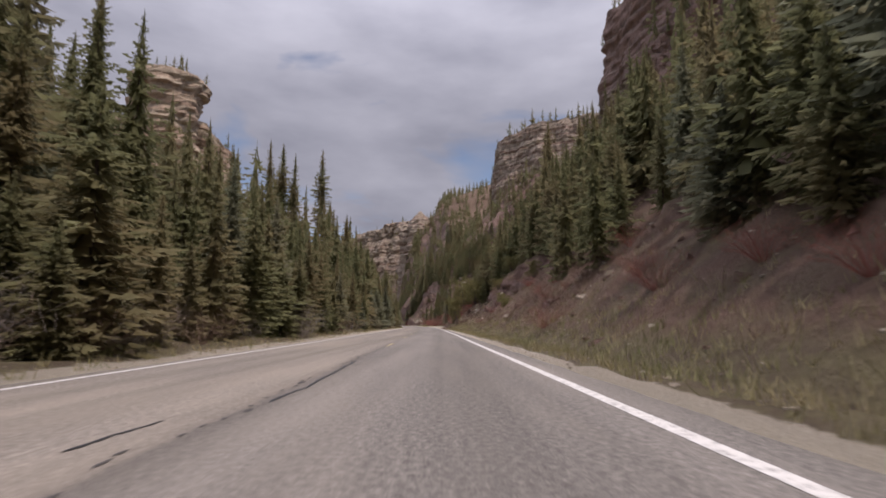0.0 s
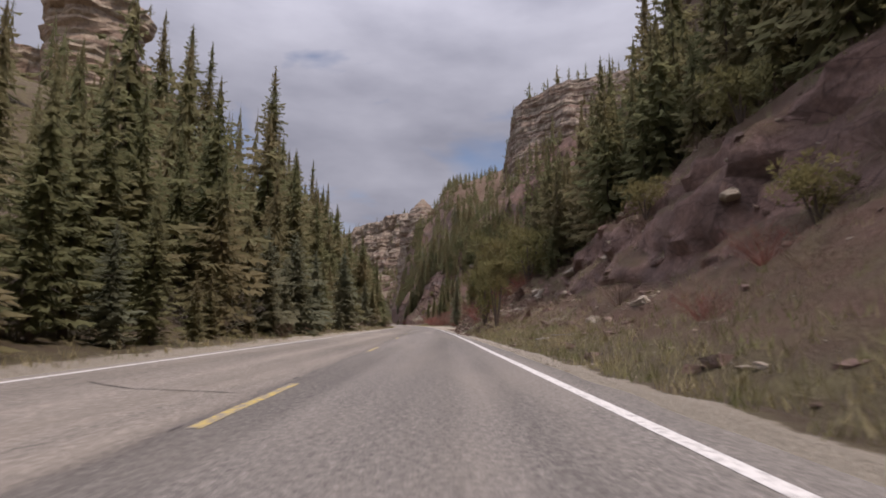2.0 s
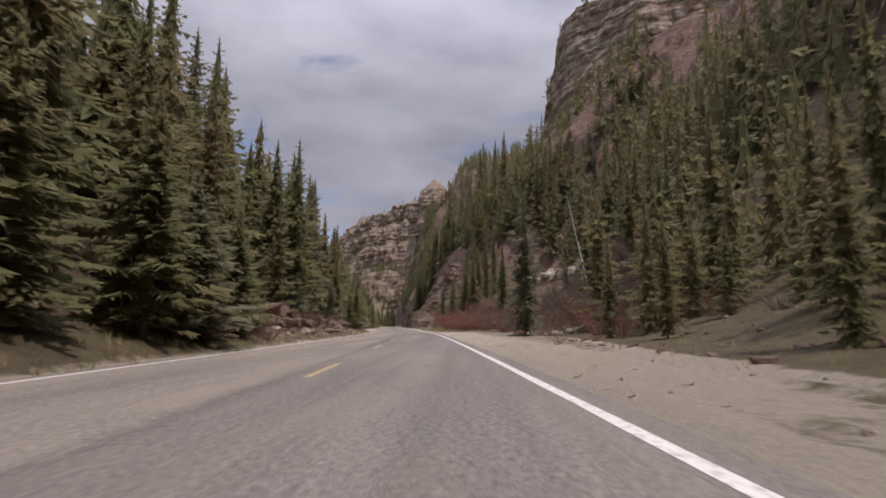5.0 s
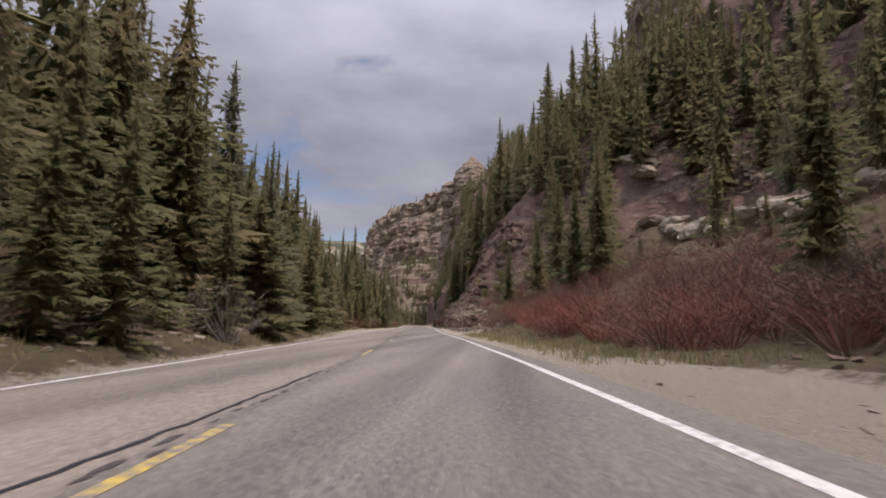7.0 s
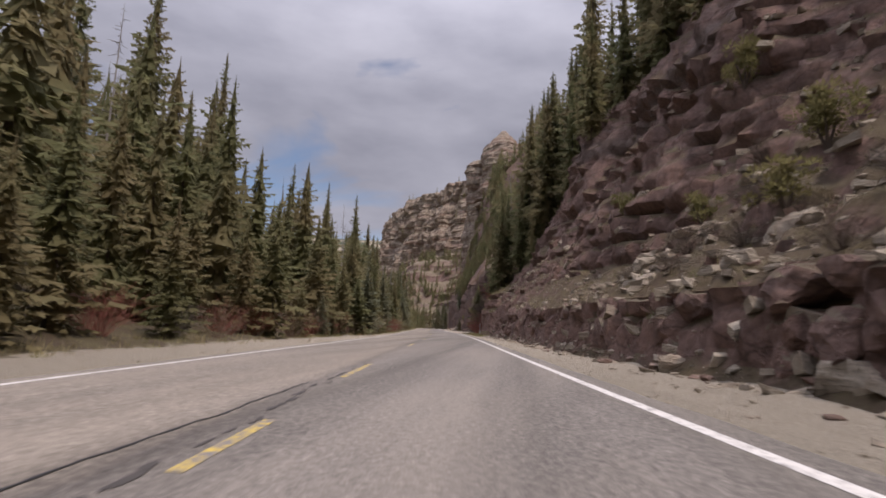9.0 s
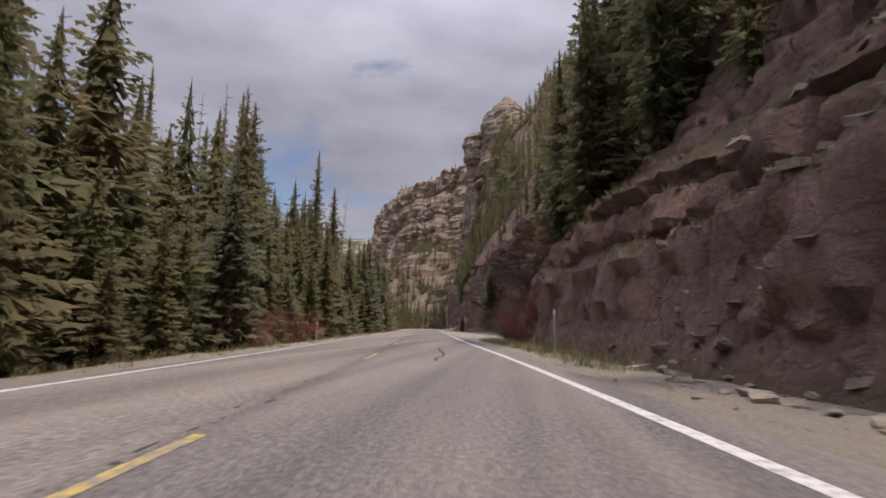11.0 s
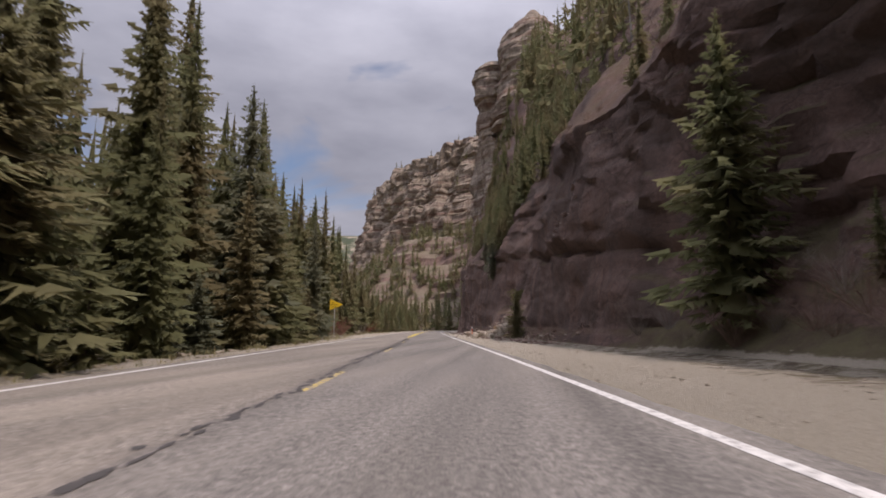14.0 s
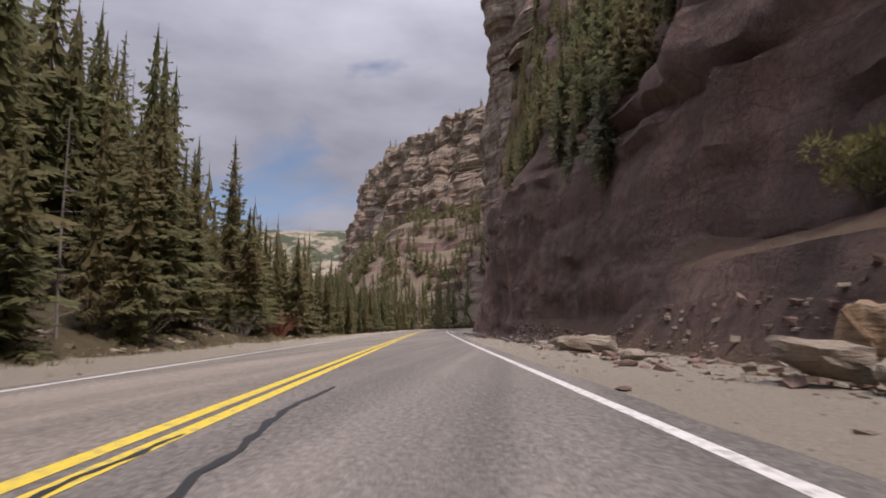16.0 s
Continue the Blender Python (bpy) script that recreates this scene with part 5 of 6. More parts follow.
# the large fallen slabs on the shoulder under the dark wall
boulder(5.3, 439.6, 0.42, 0.34, 0.34, 0, False, 70)
boulder(2.9, 433.4, 0.17, 0.12, 0.09, 3, True, 20)
for k in range(46):
    y = rnd.uniform(424, 470)
    boulder(rnd.uniform(4.4, 7.8) - 0.04 * max(0, y - 452), y, rnd.uniform(0.08, 0.4), rnd.uniform(0.08, 0.3), rnd.uniform(0.06, 0.25), k, rnd.random() < 0.4, rnd.uniform(0, 360), rnd.uniform(-15, 15))
# blocks of the low roadside ledge
def block_mesh(seed):
    """A jointed block: a cut cube with broken faces."""
    rd = random.Random(seed)
    bm = bmesh.new()
    bmesh.ops.create_cube(bm, size=2.0)
    bmesh.ops.subdivide_edges(bm, edges=bm.edges[:], cuts=4, use_grid_fill=True)
    sk = [rd.uniform(-0.22, 0.22) for _ in range(6)]
    for v in bm.verts:
        x, y, z = v.co
        v.co = Vector((x + sk[0] * y + sk[1] * z, y + sk[2] * z, z + sk[3] * x + sk[4] * y))
    for _ in range(12):
        d = Vector((rd.gauss(0, 1), rd.gauss(0, 1), rd.gauss(0, 0.8))).normalized()
        k = rd.uniform(0.85, 1.25)
        for v in bm.verts:
            over = v.co.dot(d) - k
            if over > 0:
                v.co -= d * over
    for v in bm.verts:
        q = v.co * 1.3 + Vector((seed * 3.1, 0, 0))
        v.co += Vector((noise.noise(q), noise.noise(q + Vector((0, 9, 0))), noise.noise(q + Vector((0, 0, 9))))) * 0.2
        v.co += v.co.normalized() * 0.10 * noise.noise(v.co * 4.2 + Vector((0, seed, 0)))
    me = bpy.data.meshes.new("rock_block")
    bm.to_mesh(me)
    bm.free()
    me.materials.append(M_DARKROCK)
    return me


BLOCKS = [block_mesh(i + 3) for i in range(6)]
PALE_BLOCKS = [me.copy() for me in BLOCKS]
for me in PALE_BLOCKS:
    me.materials.clear()
    me.materials.append(M_STONE)


RUSTY = BLOCKS[4].copy()
RUSTY.materials.clear()
RUSTY.materials.append(stone_material("rusty_stone", (0.22, 0.135, 0.08), (0.42, 0.29, 0.17), (0.30, 0.24, 0.19)))


def slab(u, y, z, sx, sy, sz, kind, tilt, roll, turn, label):
    ob = new("boulder", RUSTY if "rusty" in label else PALE_BLOCKS[kind])
    ob.matrix_basis = pose(xc(y) + u, y, z + road_z(u, y), tilt, roll, turn) @ Matrix.Diagonal((sx, sy, sz, 1))
    tagged(ob, label, "boulder", "fallen rocks")


def outcrop(u, y, rows, label, kinds=None):
    """Layered ledges stepping up the bank."""
    for k in range(rows):
        for j in range(3):
            g = ground_at(u - 0.45 * k, y + 1.3 * (j - 1))
            ob = new("rock_ledge", (kinds or PALE_BLOCKS)[(k + 2 * j) % 6])
            ob.matrix_basis = pose(xc(y) + u - 0.45 * k - 0.2 * j, y + 1.5 * (j - 1) + 0.3 * k, max(0.2, g[0].z * 0.4) + 0.62 * k, rnd.uniform(-8, 8), rnd.uniform(-14, 4), rnd.uniform(-25, 25)) @ Matrix.Diagonal((rnd.uniform(0.6, 1.0), rnd.uniform(0.7, 1.2), rnd.uniform(0.34, 0.5), 1))
            tagged(ob, label, "rock", "outcrop ledges")


outcrop(-9.2, 126.0, 5, "pale layered ledge of a rock outcrop")
outcrop(-8.6, 215.0, 4, "pale layered ledge of a rock outcrop")
for yy, rows in ((164, 2), (168.5, 3), (173, 2), (177, 2), (181, 2), (185, 2), (189, 2), (193, 2), (197, 2)):
    outcrop(-8.1, yy, rows, "red-brown sandstone ledge cropping out of the bank", BLOCKS)
for yy, rows in ((322, 1), (327, 1), (332, 1), (338, 1)):
    outcrop(-8.5, yy, rows, "low red-brown ledge at the forest edge", BLOCKS)
y = 220.0
while y < 266:
    w = rnd.uniform(0.9, 2.2)
    g = ground_at(28.0 + rnd.uniform(-0.5, 0.5), y + w)
    ob = new("rock_ledge", PALE_BLOCKS[rnd.randrange(6)])
    ob.matrix_basis = pose(g[0].x, y + w, g[0].z + 0.25, rnd.uniform(-4, 4), rnd.uniform(-4, 4), rnd.uniform(-6, 6)) @ Matrix.Diagonal((1.3, w, rnd.uniform(0.7, 1.0), 1))
    tagged(ob, "pale sandstone ledge across the wooded slope", "rock", "outcrop ledges")
    y += 1.8 * w

slab(5.65, 433.6, 0.40, 0.52, 0.42, 0.24, 0, 4, 8, 12, "large pale sandstone slab fallen on the gravel shoulder")
slab(6.0, 432.6, 0.28, 0.5, 0.42, 0.3, 2, -8, 14, 50, "broken grey sandstone block leaning on a slab")
slab(7.5, 435.2, 0.62, 0.42, 0.4, 0.62, 4, 6, -12, 20, "upright rusty sandstone block by the rock wall")
slab(5.3, 443.6, 0.25, 0.95, 0.45, 0.26, 1, 5, 6, 5, "long pale slab lying at the wall's foot")
slab(6.5, 446.0, 0.22, 0.6, 0.5, 0.28, 3, -6, 8, 40, "pale sandstone block at the wall's foot")
for k in range(16):
    f = rnd.random()
    slab(5.5 + 2.4 * f, rnd.uniform(425.6, 429.6), 0.12 + 1.7 * f * rnd.random() ** 0.5, rnd.uniform(0.22, 0.5), rnd.uniform(0.22, 0.5), rnd.uniform(0.15, 0.34), k % 6, rnd.uniform(-20, 20), rnd.uniform(-25, 10), rnd.uniform(0, 360), "broken sandstone block heaped against the dark wall")
slab(4.2, 425.6, 0.2, 0.3, 0.35, 0.25, 5, 8, 4, 70, "grey rock beside the delineator post")
for course, (z0, hh) in enumerate(((0.25, 0.55), (1.0, 0.45), (1.7, 0.4))):
    y = 254.5
    while y < 309:
        w = rnd.uniform(0.35, 1.1)
        r = right_profile(y)
        ob = new("rock_block", BLOCKS[rnd.randrange(6)])
        deep = rnd.uniform(-0.3, 0.3)
        ob.matrix_basis = pose(xc(y) + r[0] + 0.55 + 0.18 * course + deep, y + w, z0 + rnd.uniform(-0.12, 0.12), rnd.uniform(-5, 5), rnd.uniform(-5, 5), rnd.uniform(-9, 9)) @ Matrix.Diagonal((rnd.uniform(0.4, 0.6), w, hh, 1))
        tagged(ob, "dark red-brown jointed block of the roadside ledge", "rock", "ledge blocks")
        y += 2 * w + (rnd.uniform(0.3, 1.6) if rnd.random() < 0.25 else 0)
for k in range(60):
    y = 252 + 60 * rnd.random()
    boulder(rnd.uniform(3.9, 5.2), y, rnd.uniform(0.06, 0.24), rnd.uniform(0.06, 0.22), rnd.uniform(0.04, 0.16), k, rnd.random() < 0.7, rnd.uniform(0, 360))
slab(5.6, 259.6, 0.26, 0.34, 0.4, 0.34, 1, 8, -10, 30, "large cracked sandstone block fallen from the ledge")
slab(5.2, 264.6, 0.16, 0.25, 0.35, 0.22, 3, -6, 12, 70, "pale rough block fallen from the ledge")
for k in range(22):
    y = rnd.uniform(252, 300)
    g = ground_at(right_profile(y)[0] + 1.2 + 5 * rnd.random(), y)
    ob = new("rock_ledge", PALE_BLOCKS[k % 6])
    ob.matrix_basis = pose(g[0].x, y, g[0].z + 0.02, rnd.uniform(-8, 8), rnd.uniform(-18, 4), rnd.uniform(-14, 14)) @ Matrix.Diagonal((rnd.uniform(0.25, 0.45), rnd.uniform(0.3, 0.7), rnd.uniform(0.18, 0.3), 1))
    tagged(ob, "pale weathered slab on the grassy ledge top", "rock", "outcrop ledges")
# rocks at the foot of the wooded bank
for k in range(70):
    y = 92 + 34 * rnd.random()
    boulder(rnd.uniform(3.3, 6.4), y, rnd.uniform(0.08, 0.34), rnd.uniform(0.08, 0.32), rnd.uniform(0.06, 0.24), k, rnd.random() < 0.8, rnd.uniform(0, 360), rnd.uniform(-20, 20), 0.75)
boulder(3.2, 99.6, 0.19, 0.17, 0.15, 5, False, 20, 0, 0.3)
# blocks at the forest edge
for k in range(40):
    y = 150 + 50 * rnd.random()
    boulder(rnd.uniform(-9.5, -7.0), y, rnd.uniform(0.2, 0.8), rnd.uniform(0.2, 0.8), rnd.uniform(0.15, 0.6), k, rnd.random() < 0.7, rnd.uniform(0, 360))
# rubble heap at the pull-out
for k in range(45):
    a, r = rnd.uniform(0, 6.28), rnd.random() ** 0.7
    boulder(12.2 + 3.2 * r * math.cos(a), 182 + 3 * r * math.sin(a), rnd.uniform(0.12, 0.5), rnd.uniform(0.12, 0.4), rnd.uniform(0.1, 0.25), k, rnd.random() < 0.4, rnd.uniform(0, 360), rnd.uniform(-20, 20), 0.1)


def scatter_stones(name, label, count, where, smin, smax, mats):
    """Loose stones, joined: small cut blocks strewn over the ground."""
    src = []
    for i in range(4):
        bm = bmesh.new()
        bmesh.ops.create_cube(bm, size=1.35)
        rd = random.Random(i)
        for v in bm.verts:
            v.co *= rd.uniform(0.55, 1.1)
            v.co.x += 0.3 * v.co.y
            v.co.z *= 0.6
        src.append(([tuple(v.co) for v in bm.verts], [tuple(v.index for v in f.verts) for f in bm.faces]))
        bm.free()
    verts, faces = [], []
    for _ in range(count):
        u, y = where()
        g = ground_at(u, y)
        if not g:
            continue
        sc = smin + (smax - smin) * rnd.random() ** 3
        m = pose(xc(y) + u, y, g[0].z + sc * 0.02, rnd.uniform(-20, 20), rnd.uniform(-20, 20), rnd.uniform(0, 360)) @ Matrix.Diagonal((sc, sc * rnd.uniform(0.5, 1), sc * rnd.uniform(0.5, 1), 1))
        sv, sf = rnd.choice(src)
        i0 = len(verts)
        verts += [tuple(m @ Vector(v)) for v in sv]
        faces += [tuple(i0 + k for k in f) for f in sf]
    ob = mesh_object(name, verts, faces, mats)
    return tagged(ob, label, "stones", kind="stuff")


def on_right(y0, y1, k0, k1):
    def where():
        y = rnd.uniform(y0, y1)
        r = right_profile(y)
        f = rnd.random() ** 1.3
        return r[0] + k0 + (r[6] + k1 - r[0] - k0) * f, y
    return where


scatter_stones("slope_stones", "loose red-brown stones strewn over the slope", 3400, on_right(0, 330, -0.3, 6), 0.04, 0.32, M_REDSTONE)
scatter_stones("verge_stones", "gravel and small stones along the verges", 2600, lambda: (rnd.choice((rnd.uniform(2.75, 5.0), rnd.uniform(2.75, 7.0), rnd.uniform(-8.5, -6.0))), rnd.uniform(0, 470)), 0.02, 0.11, M_STONE)
scatter_stones("shoulder_gravel", "coarse gravel and rock chips on the sandy pull-outs", 5200, lambda: (lambda y: (2.8 + (right_profile(y)[0] - 2.2) * rnd.random(), y))(rnd.choice((rnd.uniform(150, 240), rnd.uniform(250, 340), rnd.uniform(330, 410), rnd.uniform(405, 475)))), 0.012, 0.06, M_STONE)
scatter_stones("wall_rubble", "broken rock along the foot of the dark wall", 1500, lambda: (lambda y: (right_profile(y)[0] + 0.7 - 3.4 * rnd.random() ** 1.4, y))(rnd.uniform(408, 486)), 0.03, 0.30, M_REDSTONE)
scatter_stones("wall_chips", "pale rock chips at the foot of the dark wall", 1100, lambda: (lambda y: (right_profile(y)[0] + 0.6 - 3.2 * rnd.random() ** 1.3, y))(rnd.uniform(410, 486)), 0.03, 0.24, M_STONE)
scatter_stones("bank_stones", "grey and buff stones over the brushy bank", 1500, on_right(2, 130, 0.2, 7), 0.03, 0.17, M_STONE)
scatter_stones("bank_scree", "broken red-brown rock on the shaded bank under the trees", 1500, lambda: (lambda y: (right_profile(y)[0] - 0.5 + 5.5 * rnd.random(), y))(rnd.uniform(86, 126)), 0.05, 0.34, M_REDSTONE)
scatter_stones("slope_scree", "pale broken rock lying above the ledge on the wooded slope", 1300, lambda: (rnd.uniform(28.5, 47), rnd.uniform(222, 276)), 0.15, 1.1, M_STONE)
scatter_stones("ledge_rubble", "pale broken rock on and below the roadside ledge", 1500, lambda: (lambda y: (right_profile(y)[0] - 0.9 + 5.5 * rnd.random() ** 1.2, y))(rnd.uniform(236, 312)), 0.04, 0.34, M_STONE)
scatter_stones("slope_rubble", "pale and grey broken rock over the brushy slope", 1500, lambda: (lambda y: (right_profile(y)[0] + 13 * rnd.random() ** 1.2, y))(rnd.uniform(239, 276)), 0.08, 0.5, M_STONE)
scatter_stones("bank_rubble", "pale rubble on the bank below the spruces", 1300, lambda: (lambda y: (left_profile(y)[0] - 3.0 * rnd.random(), y))(rnd.choice((rnd.uniform(405, 470), rnd.uniform(340, 405), rnd.uniform(160, 212)))), 0.04, 0.32, M_STONE)


# ---- shrubs and grass ----
def twig_mesh(seed, stems, spread, forks, mat, thick=1.0):
    """A leafless bush 1 m high: many thin stems that fan out and fork."""
    rd = random.Random(seed)
    verts, faces = [], []

    def blade(a, b, w0, w1):
        d = (b - a).normalized()
        side = d.cross(Vector((rd.gauss(0, 1), rd.gauss(0, 1), 0.2))).normalized()
        i0 = len(verts)
        w0, w1 = w0 * thick, w1 * thick
        verts.extend([tuple(a - side * w0), tuple(a + side * w0), tuple(b + side * w1), tuple(b - side * w1)])
        faces.append((i0, i0 + 1, i0 + 2, i0 + 3))

    for _ in range(stems):
        an, out = rd.uniform(0, 6.28), spread * rd.random() ** 0.6
        base = Vector((0.12 * out * math.cos(an), 0.12 * out * math.sin(an), 0))
        top = Vector((out * math.cos(an), out * math.sin(an), rd.uniform(0.3, 1.0) * (1 - 0.4 * out)))
        mid = base.lerp(top, 0.5) + Vector((0, 0, 0.08))
        blade(base, mid, 0.0026, 0.0020)
        blade(mid, top, 0.0020, 0.0007)
        for _ in range(forks):
            f = rd.uniform(0.3, 1.0)
            p = mid.lerp(top, f)
            q = p + Vector((rd.gauss(0, 0.1), rd.gauss(0, 0.1), rd.uniform(0.02, 0.2)))
            blade(p, q, 0.0016, 0.0006)
    me = bpy.data.meshes.new("twigs")
    me.from_pydata(verts, [], faces)
    me.materials.append(mat)
    return me


def twig_material(name, a, b, c3):
    n = Nodes(name, 0.9, 0.1)
    return n.done(n.mix(n.math("MULTIPLY", n.rand(), 0.8), n.mix(n.island(), a, b), c3))


M_REDTWIG = twig_material("red_willow_twigs", (0.19, 0.058, 0.044), (0.32, 0.115, 0.086), (0.20, 0.105, 0.085))
M_BROWNTWIG = twig_material("brown_twigs", (0.12, 0.085, 0.06), (0.26, 0.20, 0.145), (0.17, 0.10, 0.08))
M_GREYTWIG = twig_material("grey_twigs", (0.17, 0.15, 0.135), (0.34, 0.31, 0.285), (0.20, 0.16, 0.13))
BUSHES = {"red": [twig_mesh(i, 120, 0.8, 3, M_REDTWIG) for i in range(3)], "brown": [twig_mesh(i + 5, 100, 0.8, 3, M_BROWNTWIG) for i in range(3)], "grey": [twig_mesh(i + 9, 80, 0.65, 4, M_GREYTWIG) for i in range(2)]}
BUSH_LABEL = {"red": "leafless red-stemmed willow bush", "brown": "leafless brown scrub bush", "grey": "bare pale grey bush"}


def bush(u, y, h, colour, wide=1.0):
    g = ground_at(u, y)
    if not g:
        return
    ob = new("bush", rnd.choice(BUSHES[colour]))
    ob.matrix_basis = pose(xc(y) + u, y, g[0].z - 0.05, 0, 0, rnd.uniform(0, 360)) @ Matrix.Diagonal((h * wide, h * wide, h, 1))
    tagged(ob, BUSH_LABEL[colour], "bush", colour + " bushes")


for k in range(36):
    y = rnd.uniform(166, 236)
    r = right_profile(y)
    bush(r[0] + 0.8 + 7 * rnd.random(), y, rnd.uniform(1.6, 3.4), "red" if rnd.random() < 0.75 else "grey", 1.1)
for k in range(34):
    y = rnd.uniform(208, 236)
    bush(right_profile(y)[0] + rnd.uniform(0.5, 8), y, rnd.uniform(1.3, 2.6), rnd.choice(("red", "red", "brown")), 1.4)
for k in range(26):
    bush(rnd.uniform(6.2, 12), rnd.uniform(232, 254), rnd.uniform(1.2, 2.6), rnd.choice(("brown", "red", "brown")), 1.1)
for k in range(16):
    y = rnd.uniform(327, 341)
    bush(rnd.uniform(5.0, 7.5) + 0.25 * max(0, y - 334), y, rnd.uniform(1.6, 3.0), rnd.choice(("red", "brown")), 1.1)
for k in range(22):
    y = rnd.uniform(338, 352)
    bush(right_profile(y)[0] + 0.5 + 3 * rnd.random(), y, rnd.uniform(1.5, 3.2), rnd.choice(("red", "red", "grey", "brown")), 1.1)
for k in range(18):
    y = rnd.uniform(352, 402)
    bush(right_profile(y)[0] + 0.4 + 2.5 * rnd.random(), y, rnd.uniform(1.0, 2.6), rnd.choice(("grey", "brown", "brown")), 1.0)
for u, y, h, colour in [(-8.4, 9.5, 1.8, "brown"), (-9.2, 11.2, 2.4, "grey"), (-8.2, 13.2, 1.6, "brown"), (-9.6, 14.2, 2.2, "brown"), (-8.6, 17.0, 1.9, "grey"), (-8.2, 19.5, 1.5, "brown"), (-9.0, 23.0, 2.0, "brown")]:
    bush(u, y, h, colour, 1.1)
bush(11.2, 364, 3.2, "grey", 0.8)
bush(11.4, 369.5, 3.4, "grey", 0.8)
bush(9.6, 353, 2.2, "grey", 1.3)
for k in range(26):
    bush(-rnd.uniform(7.2, 11.5), rnd.uniform(158, 204), rnd.uniform(0.8, 1.7), rnd.choice(("brown", "brown", "grey")), 1.3)
for k in range(34):
    y = rnd.uniform(4, 130)
    bush(rnd.uniform(5.2, 15), y, rnd.uniform(0.6, 1.7), rnd.choice(("brown", "red", "brown")), 1.2)
for k in range(14):
    y = rnd.uniform(26, 90)
    bush(rnd.uniform(6.5, 14), y, rnd.uniform(0.6, 1.3), rnd.choice(("red", "red", "brown")), 1.6)
for k in range(16):
    bush(rnd.uniform(4.3, 6.6), rnd.uniform(97, 107), rnd.uniform(0.8, 1.5), "red" if k % 3 else "brown", 1.3)
for k in range(24):
    y = rnd.uniform(98, 116)
    bush(rnd.uniform(4.6, 8), y, rnd.uniform(0.9, 1.9), rnd.choice(("red", "brown", "red")), 1.2)
for k in range(44):
    y = rnd.uniform(86, 132)
    g = ground_at(rnd.uniform(4.8, 8.5), y)
    ob = new("rock_ledge", (PALE_BLOCKS, BLOCKS)[k % 2][k % 6])
    ob.matrix_basis = pose(g[0].x + 0.25, y, g[0].z - 0.02, rnd.uniform(-14, 14), rnd.uniform(-60, -25), rnd.uniform(-20, 20)) @ Matrix.Diagonal((rnd.uniform(0.3, 0.6), rnd.uniform(0.3, 0.8), rnd.uniform(0.2, 0.35), 1))
    tagged(ob, "weathered sandstone ledge in the wooded bank", "rock", "outcrop ledges")
for k in range(70):
    y = rnd.uniform(24, 98)
    g = ground_at(rnd.uniform(5.8, 13.5), y)
    ob = new("rock_ledge", (PALE_BLOCKS, BLOCKS, BLOCKS)[k % 3][k % 6])
    ob.matrix_basis = pose(g[0].x, y, g[0].z - 0.04, rnd.uniform(-12, 12), rnd.uniform(-40, -10), rnd.uniform(-30, 30)) @ Matrix.Diagonal((rnd.uniform(0.12, 0.4), rnd.uniform(0.15, 0.6), rnd.uniform(0.08, 0.22), 1))
    tagged(ob, "weathered sandstone block half buried in the reddish bank", "rock", "bank rocks")
for k in range(62):
    y = rnd.uniform(0, 500) if k % 2 else rnd.uniform(255, 340)
    bush(left_profile(y)[0] - rnd.uniform(0.2, 2.6), y, rnd.uniform(0.9, 2.6), rnd.choice(("brown", "red", "grey", "red")) if y > 250 else rnd.choice(("brown", "grey", "brown")), 1.0)


def slope_brush():
    """Low dry scrub scattered over the open bank."""
    low = [twig_mesh(i + 30, 24, 0.9, 2, M_REDTWIG if i else M_BROWNTWIG) for i in range(3)]
    kinds = [(me, me) for me in low]
    vs = []
    for k in range(860):
        y = rnd.uniform(3, 132)
        u = 4.8 + 12 * rnd.random() ** 1.2
        if k % 8 < 2:
            y, u = rnd.uniform(236, 300), rnd.uniform(6.5, 20)
        elif k % 8 == 2:
            y, u = rnd.uniform(84, 122), rnd.uniform(4.6, 9)
        g = ground_at(u, y)
        if g:
            vs.append((xc(y) + u, y, g[0].z + 0.15, rnd.uniform(0.4, 1.1), rnd.randrange(3), rnd.uniform(0.9, 1.5), 0))
    ob = joined("slope_brush", "low dry brown scrub on the reddish bank", vs, kinds, (1,))
    ob.data.materials.clear()
    ob.data.materials.append(M_BROWNTWIG)
    ob.data.materials.append(M_REDTWIG)


slope_brush()


